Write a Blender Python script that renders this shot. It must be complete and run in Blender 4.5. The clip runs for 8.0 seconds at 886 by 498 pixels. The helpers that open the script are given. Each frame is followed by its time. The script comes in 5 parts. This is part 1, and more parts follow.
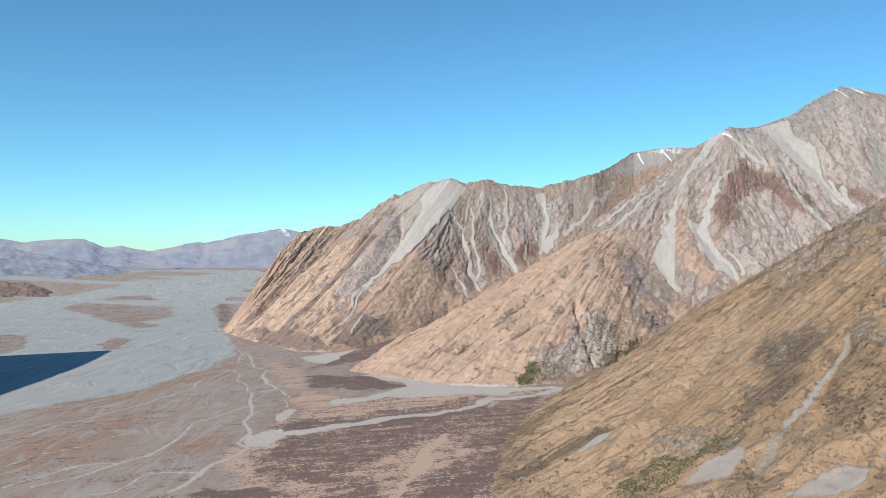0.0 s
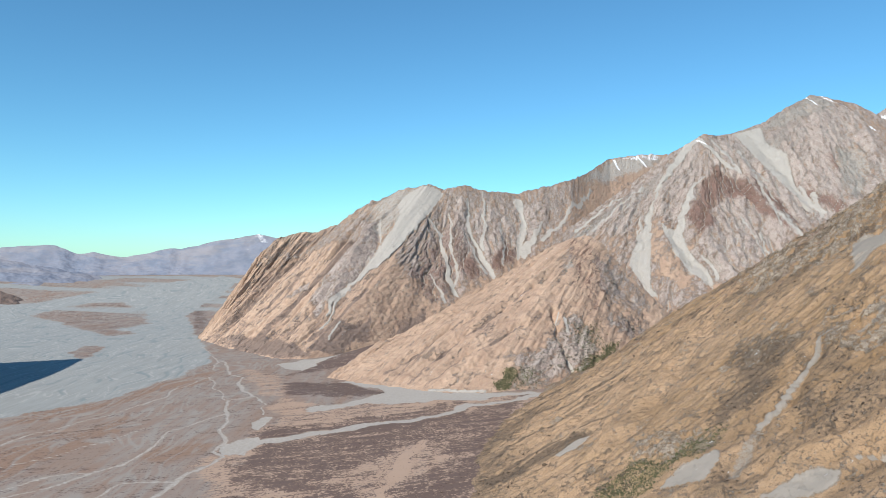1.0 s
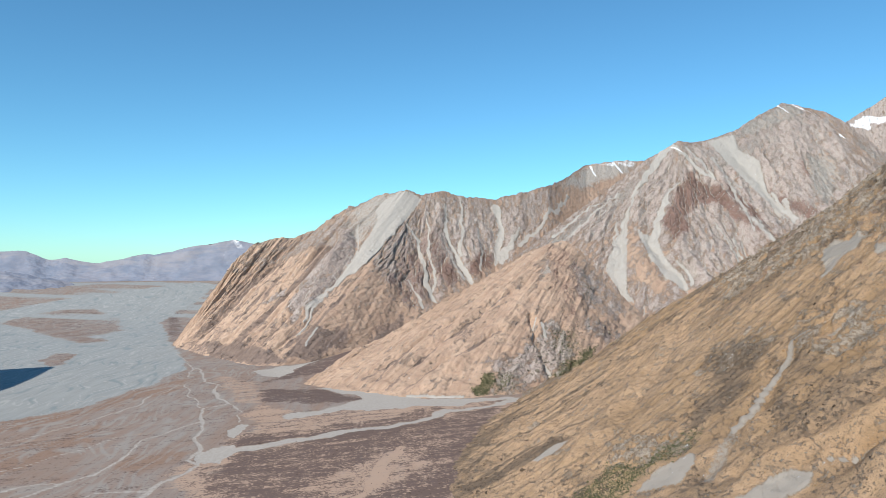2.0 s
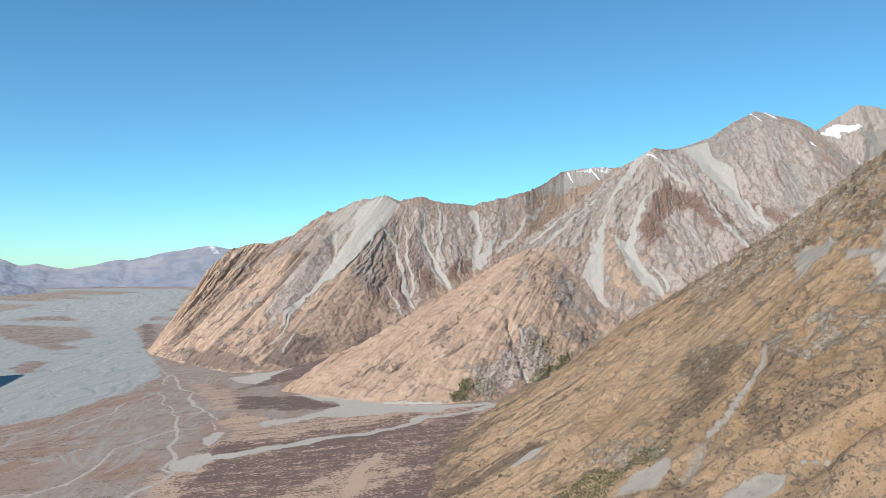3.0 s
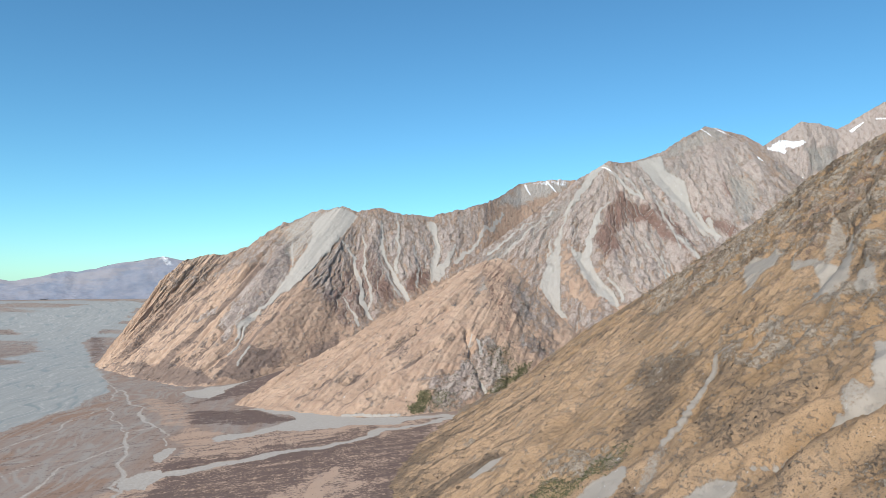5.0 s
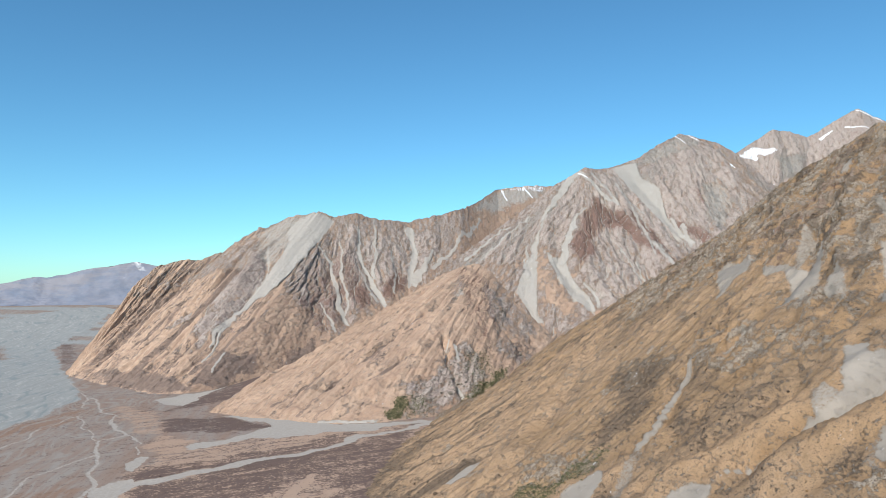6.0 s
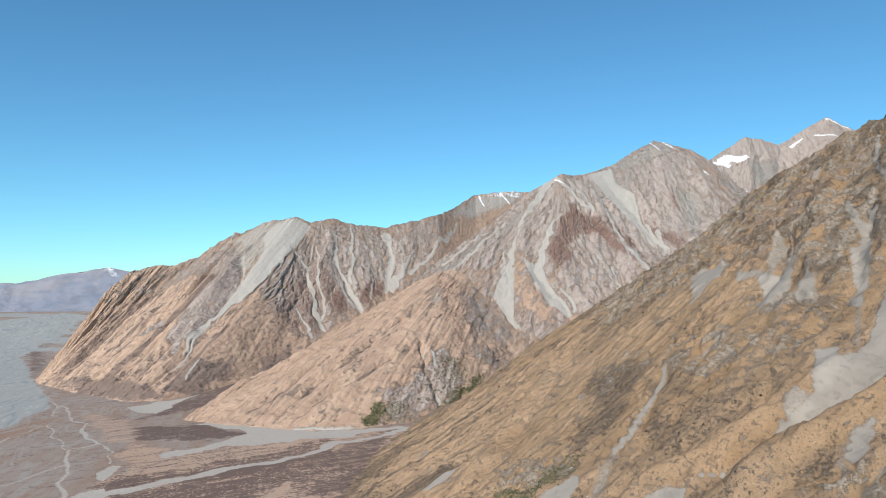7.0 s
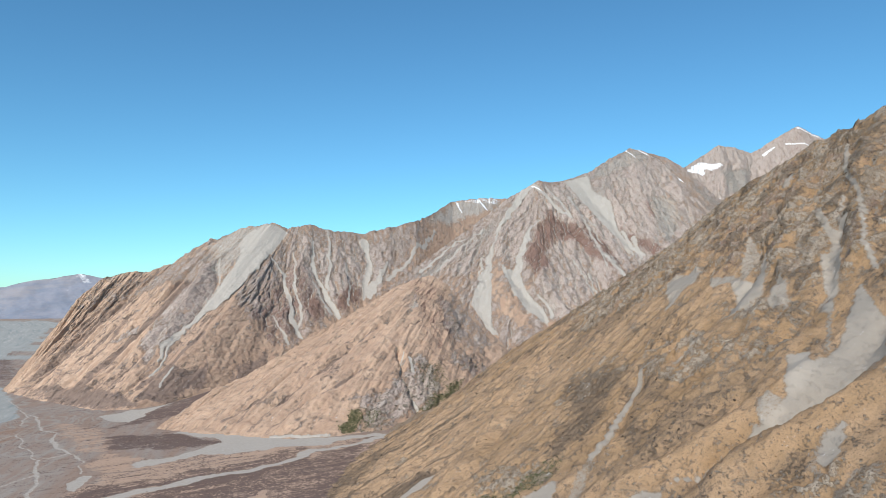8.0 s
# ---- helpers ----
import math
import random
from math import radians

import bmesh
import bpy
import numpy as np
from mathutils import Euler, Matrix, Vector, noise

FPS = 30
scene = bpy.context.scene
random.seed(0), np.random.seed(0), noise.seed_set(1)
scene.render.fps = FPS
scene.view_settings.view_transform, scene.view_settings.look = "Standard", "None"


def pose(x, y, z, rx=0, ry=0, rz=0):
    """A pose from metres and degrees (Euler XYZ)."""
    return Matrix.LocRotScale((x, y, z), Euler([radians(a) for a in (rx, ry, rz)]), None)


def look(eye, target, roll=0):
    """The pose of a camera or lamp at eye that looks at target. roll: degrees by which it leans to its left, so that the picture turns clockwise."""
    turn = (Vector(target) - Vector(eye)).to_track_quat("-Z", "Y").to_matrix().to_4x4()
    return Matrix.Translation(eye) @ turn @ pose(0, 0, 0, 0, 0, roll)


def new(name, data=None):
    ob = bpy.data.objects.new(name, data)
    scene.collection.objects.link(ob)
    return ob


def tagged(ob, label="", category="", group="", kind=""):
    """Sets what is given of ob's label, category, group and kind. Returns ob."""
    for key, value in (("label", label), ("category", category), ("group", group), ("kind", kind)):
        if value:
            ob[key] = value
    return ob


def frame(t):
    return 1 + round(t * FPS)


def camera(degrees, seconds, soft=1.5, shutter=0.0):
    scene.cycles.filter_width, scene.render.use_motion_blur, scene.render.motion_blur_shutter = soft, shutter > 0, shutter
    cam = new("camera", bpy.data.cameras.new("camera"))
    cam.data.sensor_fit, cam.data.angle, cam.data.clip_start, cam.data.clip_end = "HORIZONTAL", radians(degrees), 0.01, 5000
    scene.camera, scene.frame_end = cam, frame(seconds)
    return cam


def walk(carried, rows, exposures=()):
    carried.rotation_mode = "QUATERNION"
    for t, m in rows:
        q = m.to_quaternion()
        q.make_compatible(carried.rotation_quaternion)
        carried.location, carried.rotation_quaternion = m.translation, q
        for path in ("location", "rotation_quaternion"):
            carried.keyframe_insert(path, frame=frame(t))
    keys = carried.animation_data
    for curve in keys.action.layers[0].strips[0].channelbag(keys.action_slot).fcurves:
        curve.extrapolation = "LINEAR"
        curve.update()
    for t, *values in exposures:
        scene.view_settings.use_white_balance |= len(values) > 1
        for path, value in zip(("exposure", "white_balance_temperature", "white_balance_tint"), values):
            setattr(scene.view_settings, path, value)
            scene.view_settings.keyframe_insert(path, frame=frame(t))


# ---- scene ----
# ---- camera: a drone hovering 300 m over the river flats, turning to its right ----
EYE = (0.0, 0.0, 300.0)
cam = camera(65.2, 8.0, soft=0.5)
TURN = [(0.0, 0.0, 0.0, 0.0), (0.5, -0.92, 0.23, 0.05), (1.0, -1.83, 0.48, 0.09), (1.5, -2.75, 0.71, 0.13),
        (3.0, -5.46, 1.41, 0.15), (3.5, -6.35, 1.65, 0.16), (4.0, -7.21, 1.87, 0.18), (4.5, -8.04, 2.10, 0.19),
        (6.0, -10.81, 2.78, 0.25), (6.5, -11.76, 3.00, 0.28), (7.0, -12.69, 3.23, 0.31), (7.5, -13.62, 3.48, 0.34),
        (8.0, -14.53, 3.74, 0.37)]
walk(cam, [(t, pose(*EYE, 90 + pitch, roll, yaw)) for t, yaw, pitch, roll in TURN], [(0.0, 0.79), (4.0, 0.76), (8.0, 0.69)])

# ---- daylight: low sun behind and to the left, clear sky ----
SUN_AZIMUTH = radians(214)      # from north (+y) clockwise
SUN_HEIGHT = radians(37)
world = bpy.data.worlds.new("sky")
scene.world = world
world.use_nodes = True
wn = world.node_tree.nodes
sky = wn.new("ShaderNodeTexSky")
sky.sky_type = "NISHITA"
sky.sun_disc = False
sky.sun_elevation = SUN_HEIGHT
sky.sun_rotation = SUN_AZIMUTH
sky.altitude = 900
sky.air_density = 1.0
sky.dust_density = 0.25
sky.ozone_density = 4.0
wn["Background"].inputs["Strength"].default_value = 0.088
air = wn.new("ShaderNodeMix")       # the clear, cool blue of dry mountain air
air.data_type, air.blend_type = "RGBA", "MULTIPLY"
air.inputs["Factor"].default_value = 1.0
air.inputs["B"].default_value = (0.56, 0.955, 1.0, 1)
world.node_tree.links.new(sky.outputs["Color"], air.inputs["A"])
world.node_tree.links.new(air.outputs["Result"], wn["Background"].inputs["Color"])
sun = new("sun", bpy.data.lights.new("sun", "SUN"))
sun.data.energy = 3.5
sun.data.angle = radians(0.5)
sun.data.color = (1.0, 0.93, 0.83)
sun_way = Vector((math.sin(SUN_AZIMUTH) * math.cos(SUN_HEIGHT), math.cos(SUN_AZIMUTH) * math.cos(SUN_HEIGHT), math.sin(SUN_HEIGHT)))
sun.matrix_world = look(sun_way * 4000, (0, 0, 0))
# ---- materials ----
def mat_new(name, rough=0.9):
    m = bpy.data.materials.new(name)
    m.use_nodes = True
    b = m.node_tree.nodes["Principled BSDF"]
    b.inputs["Roughness"].default_value = rough
    b.inputs["Specular IOR Level"].default_value = 0.15
    return m, m.node_tree.nodes, m.node_tree.links, b


class Nodes:
    """Short forms for building a node tree."""

    def __init__(self, nodes, links):
        self.n, self.l = nodes, links

    def put(self, socket, value):
        if isinstance(value, bpy.types.NodeSocket):
            self.l.new(value, socket)
        else:
            socket.default_value = value

    def math(self, op, a, b=0.0, clamp=False):
        k = self.n.new("ShaderNodeMath")
        k.operation, k.use_clamp = op, clamp
        self.put(k.inputs[0], a), self.put(k.inputs[1], b)
        return k.outputs[0]

    def mix(self, f, a, b):
        k = self.n.new("ShaderNodeMix")
        k.data_type = "RGBA"
        self.put(k.inputs["Factor"], f)
        self.put(k.inputs["A"], a if isinstance(a, bpy.types.NodeSocket) else (*a, 1))
        self.put(k.inputs["B"], b if isinstance(b, bpy.types.NodeSocket) else (*b, 1))
        return k.outputs["Result"]

    def noise(self, vec, scale, detail=4.0, rough=0.55, distort=0.0):
        k = self.n.new("ShaderNodeTexNoise")
        k.inputs["Scale"].default_value, k.inputs["Detail"].default_value = scale, detail
        k.inputs["Roughness"].default_value, k.inputs["Distortion"].default_value = rough, distort
        self.l.new(vec, k.inputs["Vector"])
        return k.outputs["Fac"]

    def ramp(self, f, lo, hi, a=0.0, b=1.0):
        k = self.n.new("ShaderNodeMapRange")
        k.interpolation_type = "SMOOTHSTEP"
        self.put(k.inputs["Value"], f)
        for i, v in (("From Min", lo), ("From Max", hi), ("To Min", a), ("To Max", b)):
            self.put(k.inputs[i], v)
        return k.outputs["Result"]

    def cells(self, vec, scale):
        """A random value for each cell of a broken-up surface."""
        k = self.n.new("ShaderNodeTexVoronoi")
        k.inputs["Scale"].default_value = scale
        self.l.new(vec, k.inputs["Vector"])
        s = self.n.new("ShaderNodeSeparateColor")
        self.l.new(k.outputs["Color"], s.inputs[0])
        return s.outputs[0], k.outputs["Distance"]

    def stretch(self, vec, scale, turn=0.0):
        if turn:
            r = self.n.new("ShaderNodeMapping")
            r.inputs["Rotation"].default_value = (0, 0, radians(turn))
            self.l.new(vec, r.inputs["Vector"])
            vec = r.outputs["Vector"]
        k = self.n.new("ShaderNodeMapping")
        k.inputs["Scale"].default_value = scale
        self.l.new(vec, k.inputs["Vector"])
        return k.outputs["Vector"]

    def attribute(self, name):
        k = self.n.new("ShaderNodeAttribute")
        k.attribute_name = name
        s = self.n.new("ShaderNodeSeparateColor")
        self.l.new(k.outputs["Color"], s.inputs[0])
        return (*s.outputs, k.outputs["Alpha"])


def land_material(name, grass, grass_dry, ochre, rock, rock_dark, scree, shrub, grain=1.0, speckle=0.5, streaky=0.5, long=3.5):
    """Bare mountain land. The attributes hold how much of each cover lies at a place: cover = scree, rock, shrub, ochre;
    cover_more = snow, green, rust, pale; fall = metres across and down the slope."""
    m, n, l, b = mat_new(name)
    k = Nodes(n, l)
    pos = n.new("ShaderNodeNewGeometry").outputs["Position"]
    fall = n.new("ShaderNodeAttribute")
    fall.attribute_name = "fall"
    fall = fall.outputs["Vector"]

    def swing(f, amount):
        return k.math("MULTIPLY", k.math("SUBTRACT", f, 0.5), amount)

    def plus(*fs):
        s = fs[0]
        for f in fs[1:]:
            s = k.math("ADD", s, f)
        return s

    def times(colour, f):
        return tuple(min(v * f, 0.8) for v in colour)

    apart = n.new("ShaderNodeSeparateXYZ")
    l.new(fall, apart.inputs[0])
    open_slope = k.ramp(apart.outputs[2], 0.1, 0.9)     # 0 where the lines of fall draw together
    big = k.noise(pos, 0.006 * grain, 5, 0.6)
    mid = k.noise(k.stretch(fall, (0.045 * grain, 0.045 * grain / long, 0)) if long > 1 else k.stretch(pos, (0.03 * grain,) * 3), 1.0, 8, 0.7)
    fine = k.noise(pos, 0.12 * grain, 7, 0.76)
    tiny = k.noise(pos, 0.4 * grain, 5, 0.78)
    run_wide = k.noise(k.stretch(fall, (0.028 * grain, 0.006 * grain, 0)), 1.0, 8, 0.66, 0.1)
    run_thin = k.noise(k.stretch(fall, (0.11 * grain, 0.02 * grain, 0)), 1.0, 7, 0.72, 0.1)
    def cleft(f):
        return k.math("ABSOLUTE", k.math("SUBTRACT", f, 0.5))

    rill = cleft(k.noise(k.stretch(fall, (0.026 * grain, 0.009 * grain, 0)), 1.0, 6, 0.62, 0.2))
    rill_small = cleft(k.noise(k.stretch(fall, (0.075 * grain, 0.026 * grain, 0)), 1.0, 5, 0.62, 0.2))
    bent = n.new("ShaderNodeVectorMath")
    bent.operation = "ADD"
    shift = n.new("ShaderNodeTexNoise")
    shift.inputs["Scale"].default_value = 0.3 * grain
    shift.inputs["Detail"].default_value = 3.0
    grow = n.new("ShaderNodeVectorMath")
    grow.operation = "SCALE"
    grow.inputs["Scale"].default_value = 5.0 / grain
    l.new(pos, shift.inputs["Vector"]), l.new(shift.outputs["Color"], grow.inputs[0])
    l.new(pos, bent.inputs[0]), l.new(grow.outputs[0], bent.inputs[1])
    clump, clump_in = k.cells(bent.outputs[0], 0.2 * grain)
    block, block_in = k.cells(bent.outputs[0], 0.07 * grain)
    scr, rok, shr, och = k.attribute("cover")
    snw, grn, rus, pal = k.attribute("cover_more")
    # grass: straw and brown, mottled, with faint runs down the slope
    c = k.mix(k.ramp(plus(swing(run_wide, 1.6 * streaky + 0.6), swing(mid, 2.4), swing(fine, 1.6)), -0.45, 0.45), grass, grass_dry)
    c = k.mix(k.ramp(big, 0.42, 0.66, 0.0, 0.45), c, times(grass, 0.78))
    c = k.mix(k.ramp(plus(och, swing(mid, 3.0), swing(fine, 1.6), swing(run_thin, 1.0)), 0.25, 1.05, 0.0, 0.75), c, ochre)
    c = k.mix(k.ramp(run_thin, 0.55, 0.68, 0.0, 0.6 * streaky), c, times(grass, 0.52))
    c = k.mix(k.math("MULTIPLY", pal, k.ramp(plus(swing(run_thin, 1.5), swing(mid, 2.0)), -0.5, 0.3, 0.15, 0.9)), c, times(grass_dry, 1.2))
    # rock: brown and grey faces, broken small, with pale rubble in the clefts
    rk = k.ramp(plus(rok, swing(mid, 3.2), swing(fine, 2.4), swing(run_wide, 0.9), swing(block, 0.3), swing(tiny, 1.6)), 0.32, 0.74)
    rc = k.mix(k.ramp(plus(swing(fine, 2.6), swing(run_thin, 1.3), swing(mid, 1.2), swing(clump, 0.35)), -0.4, 0.4), rock_dark, rock)
    rc = k.mix(k.ramp(tiny, 0.54, 0.64, 0.0, 0.75), rc, times(rock, 1.4))
    rc = k.mix(k.ramp(rill_small, 0.03, 0.0, 0.0, 0.35), rc, times(scree, 1.12))
    rc = k.mix(k.ramp(rill, 0.025, 0.0, 0.0, 0.55), rc, times(scree, 1.2))
    c = k.mix(k.math("MULTIPLY", rk, 0.92), c, rc)
    c = k.mix(k.ramp(plus(rus, swing(fine, 2.5), swing(mid, 2.5)), 0.3, 0.8, 0.0, 0.85), c, (0.165, 0.092, 0.072))
    c = k.mix(k.ramp(plus(grn, swing(fine, 3.5), swing(tiny, 2.5)), 0.4, 0.75, 0.0, 0.8), c, (0.095, 0.095, 0.045))
    c = k.mix(k.ramp(plus(shr, swing(mid, 1.5), swing(fine, 2.2), swing(tiny, 1.4), swing(run_thin, 0.8)), 0.42, 0.74, 0.0, 0.8), c, shrub)
    # single low bushes and boulders, as dots
    dots = k.math("MULTIPLY", k.ramp(clump_in, 0.42, 0.26), k.ramp(plus(clump, swing(mid, 2.2), k.math("MULTIPLY", shr, 0.3)), 0.72, 0.8))
    c = k.mix(k.math("MULTIPLY", dots, speckle * 1.3), c, times(shrub, 0.9))
    sc = k.ramp(plus(scr, swing(fine, 1.6), swing(run_thin, 0.8), swing(tiny, 1.8)), 0.24, 0.64)
    gc = k.mix(k.ramp(plus(swing(run_thin, 0.5), swing(fine, 1.3), swing(mid, 0.9)), -0.5, 0.5), times(scree, 0.9), scree)
    gc = k.mix(pal, gc, times(scree, 1.28))
    c = k.mix(k.math("MULTIPLY", sc, 0.94), c, gc)
    sn = k.ramp(plus(snw, swing(fine, 2.2), swing(run_thin, 2.2)), 0.42, 0.72)
    c = k.mix(sn, c, (0.76, 0.78, 0.81))
    bare = k.math("SUBTRACT", 1.0, k.math("MAXIMUM", sc, sn))
    c = k.mix(k.math("MULTIPLY", k.ramp(tiny, 0.47, 0.37, 0.0, speckle), bare), c, times(rock_dark, 0.5))
    c = k.mix(k.math("MULTIPLY", k.ramp(fine, 0.44, 0.34, 0.0, speckle), bare), c, times(rock_dark, 0.7))
    c = k.mix(k.math("MULTIPLY", k.ramp(fine, 0.56, 0.66, 0.0, speckle * 1.2), k.math("MULTIPLY", rk, bare)), c, times(scree, 1.3))
    l.new(c, b.inputs["Base Color"])
    bump = n.new("ShaderNodeBump")
    bump.inputs["Strength"].default_value = 0.8
    bump.inputs["Distance"].default_value = 4.2 / grain ** 1.2
    craggy = k.math("ADD", 0.34, k.math("MULTIPLY", rk, 0.7))
    rough_land = k.math("MULTIPLY", craggy, k.math("SUBTRACT", 1.0, k.math("MULTIPLY", sc, 0.8)))
    l.new(k.math("MULTIPLY", rough_land, plus(fine, k.math("MULTIPLY", mid, open_slope if long > 1 else 1.0), k.math("MULTIPLY", tiny, 0.5), k.math("MULTIPLY", k.math("MULTIPLY", run_thin, open_slope), streaky * 0.6), k.math("MULTIPLY", dots, 0.25), k.math("MULTIPLY", k.math("MULTIPLY", rk, open_slope), k.math("ADD", k.math("MULTIPLY", rill, 1.8), k.math("MULTIPLY", rill_small, 0.8))))), bump.inputs["Height"])
    l.new(bump.outputs[0], b.inputs["Normal"])
    return m


FAR_LAND = land_material("mountain_land", (0.33, 0.228, 0.168), (0.428, 0.312, 0.232), (0.34, 0.226, 0.152), (0.41, 0.346, 0.312),
                         (0.243, 0.198, 0.18), (0.378, 0.356, 0.325), (0.145, 0.112, 0.101), 1.25, 0.3, 0.7, 3.0)
NEAR_LAND = land_material("hillside_land", (0.242, 0.162, 0.095), (0.358, 0.246, 0.158), (0.255, 0.16, 0.083), (0.375, 0.322, 0.26),
                          (0.175, 0.138, 0.106), (0.255, 0.233, 0.206), (0.112, 0.085, 0.064), 3.0, 0.7, 0.3, 1.0)


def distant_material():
    """Bare hills many miles off, the blue haze of distance painted into their base colour."""
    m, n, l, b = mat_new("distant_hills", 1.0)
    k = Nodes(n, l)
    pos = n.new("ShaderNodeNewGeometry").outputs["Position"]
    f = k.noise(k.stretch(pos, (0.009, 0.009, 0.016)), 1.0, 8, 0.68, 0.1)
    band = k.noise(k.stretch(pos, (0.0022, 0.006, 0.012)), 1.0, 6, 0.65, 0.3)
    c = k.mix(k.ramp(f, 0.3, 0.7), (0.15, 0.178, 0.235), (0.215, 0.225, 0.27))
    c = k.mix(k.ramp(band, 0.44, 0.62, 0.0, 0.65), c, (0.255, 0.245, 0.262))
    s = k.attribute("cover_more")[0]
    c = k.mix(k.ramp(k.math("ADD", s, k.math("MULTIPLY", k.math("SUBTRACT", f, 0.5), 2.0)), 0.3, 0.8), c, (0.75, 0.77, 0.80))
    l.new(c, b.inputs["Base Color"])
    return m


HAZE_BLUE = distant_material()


def flats_material():
    """Valley floor. cover = river gravel, dry gravel, dark scrub, tan grass; cover_more = water, rust, pale silt, streaks."""
    m, n, l, b = mat_new("river_flat_land")
    k = Nodes(n, l)
    pos = n.new("ShaderNodeNewGeometry").outputs["Position"]
    flow = k.stretch(pos, (0.11, 0.011, 0.05))
    streak = k.noise(flow, 0.7, 6, 0.6, 0.25)
    thin = k.noise(flow, 4.5, 4, 0.6, 0.4)
    fan = k.noise(k.stretch(pos, (0.009, 0.055, 0.05), -22), 1.0, 8, 0.74, 0.6)
    mid = k.noise(pos, 0.045, 6, 0.7)
    fine = k.noise(pos, 0.2, 6, 0.74)
    tiny = k.noise(pos, 0.7, 4, 0.75)
    riv, gra, drk, tan = k.attribute("cover")
    wat, rus, pal, strk = k.attribute("cover_more")
    speck = k.math("ADD", k.math("MULTIPLY", fine, 0.55), k.math("MULTIPLY", tiny, 0.45))
    c = k.mix(k.ramp(streak, 0.35, 0.65), (0.258, 0.194, 0.16), (0.268, 0.23, 0.203))
    c = k.mix(k.math("MULTIPLY", rus, k.ramp(thin, 0.3, 0.6, 0.5, 1.0)), c, (0.25, 0.165, 0.12))
    c = k.mix(k.math("MULTIPLY", strk, 0.8), c, (0.29, 0.265, 0.24))
    c = k.mix(k.ramp(k.math("ADD", tan, k.math("MULTIPLY", k.math("SUBTRACT", k.math("ADD", speck, fan), 1.0), -2.6)), 0.25, 0.9, 0.0, 0.85), c, (0.41, 0.29, 0.215))
    c = k.mix(k.ramp(thin, 0.58, 0.75, 0.0, 0.35), c, (0.14, 0.10, 0.085))
    d = k.math("ADD", drk, k.math("MULTIPLY", k.math("SUBTRACT", k.math("MULTIPLY", k.math("ADD", k.math("ADD", fine, mid), k.math("ADD", fan, speck)), 0.25), 0.5), 9.0))
    d = k.math("SUBTRACT", d, k.ramp(tan, 0.8, 0.95, 0.0, 1.5))
    c = k.mix(k.ramp(d, 0.28, 0.75, 0.0, 0.92), c, (0.118, 0.083, 0.073))
    g = k.mix(k.ramp(streak, 0.3, 0.7), (0.262, 0.270, 0.262), (0.305, 0.315, 0.306))
    g = k.mix(k.ramp(thin, 0.55, 0.7, 0.0, 0.35), g, (0.23, 0.22, 0.205))
    g = k.mix(pal, g, (0.38, 0.375, 0.36))
    g = k.mix(k.math("MULTIPLY", wat, 0.7), g, (0.185, 0.222, 0.228))
    c = k.mix(k.ramp(k.math("ADD", riv, k.math("MULTIPLY", k.math("SUBTRACT", thin, 0.5), 2.0)), 0.35, 0.65), c, g)
    q = k.mix(k.ramp(fine, 0.3, 0.7), (0.325, 0.297, 0.265), (0.405, 0.372, 0.335))
    c = k.mix(k.ramp(k.math("ADD", gra, k.math("MULTIPLY", k.math("SUBTRACT", speck, 0.5), 1.6)), 0.3, 0.7), c, q)
    l.new(c, b.inputs["Base Color"])
    bump = n.new("ShaderNodeBump")
    bump.inputs["Strength"].default_value = 0.25
    bump.inputs["Distance"].default_value = 1.0
    l.new(k.math("ADD", fine, k.math("MULTIPLY", streak, 0.03)), bump.inputs["Height"])
    l.new(bump.outputs[0], b.inputs["Normal"])
    return m


FLAT_LAND = flats_material()

def bush_material(name, dark, light):
    m, n, l, b = mat_new(name)
    k = Nodes(n, l)
    geo = n.new("ShaderNodeNewGeometry")
    f = k.noise(geo.outputs["Position"], 1.4, 3, 0.7)
    c = k.mix(geo.outputs["Random Per Island"], dark, light)
    c = k.mix(k.ramp(f, 0.4, 0.7, 0.0, 0.5), c, (dark[0] * 0.5, dark[1] * 0.5, dark[2] * 0.5))
    l.new(c, b.inputs["Base Color"])
    return m


THORN = bush_material("dry_thorn_bush", (0.055, 0.042, 0.034), (0.115, 0.085, 0.06))
HEATH = bush_material("brown_heath", (0.085, 0.06, 0.05), (0.16, 0.115, 0.092))
SCRUB = bush_material("green_scrub", (0.062, 0.066, 0.036), (0.12, 0.118, 0.064))
TUSSOCK = bush_material("tussock_grass", (0.17, 0.10, 0.045), (0.36, 0.235, 0.125))
STONE = bush_material("grey_stone", (0.17, 0.147, 0.122), (0.28, 0.25, 0.215))
# ---- land forms ----
def hash_angle(ix, iy, seed):
    h = (ix.astype(np.int64) * 374761393 + iy.astype(np.int64) * 668265263 + seed * 144665 + 1013904223) & 0xFFFFFFFF
    h = ((h ^ (h >> 13)) * 1274126177) & 0xFFFFFFFF
    return ((h ^ (h >> 16)) & 0xFFFF) * (2 * np.pi / 65536)


def perlin(x, y, seed=0):
    ix, iy = np.floor(x), np.floor(y)
    fx, fy = x - ix, y - iy
    sx, sy = fx * fx * fx * (fx * (fx * 6 - 15) + 10), fy * fy * fy * (fy * (fy * 6 - 15) + 10)
    c = []
    for dy in (0, 1):
        for dx in (0, 1):
            a = hash_angle(ix + dx, iy + dy, seed)
            c.append(np.cos(a) * (fx - dx) + np.sin(a) * (fy - dy))
    return ((c[0] * (1 - sx) + c[1] * sx) * (1 - sy) + (c[2] * (1 - sx) + c[3] * sx) * sy) * 1.5


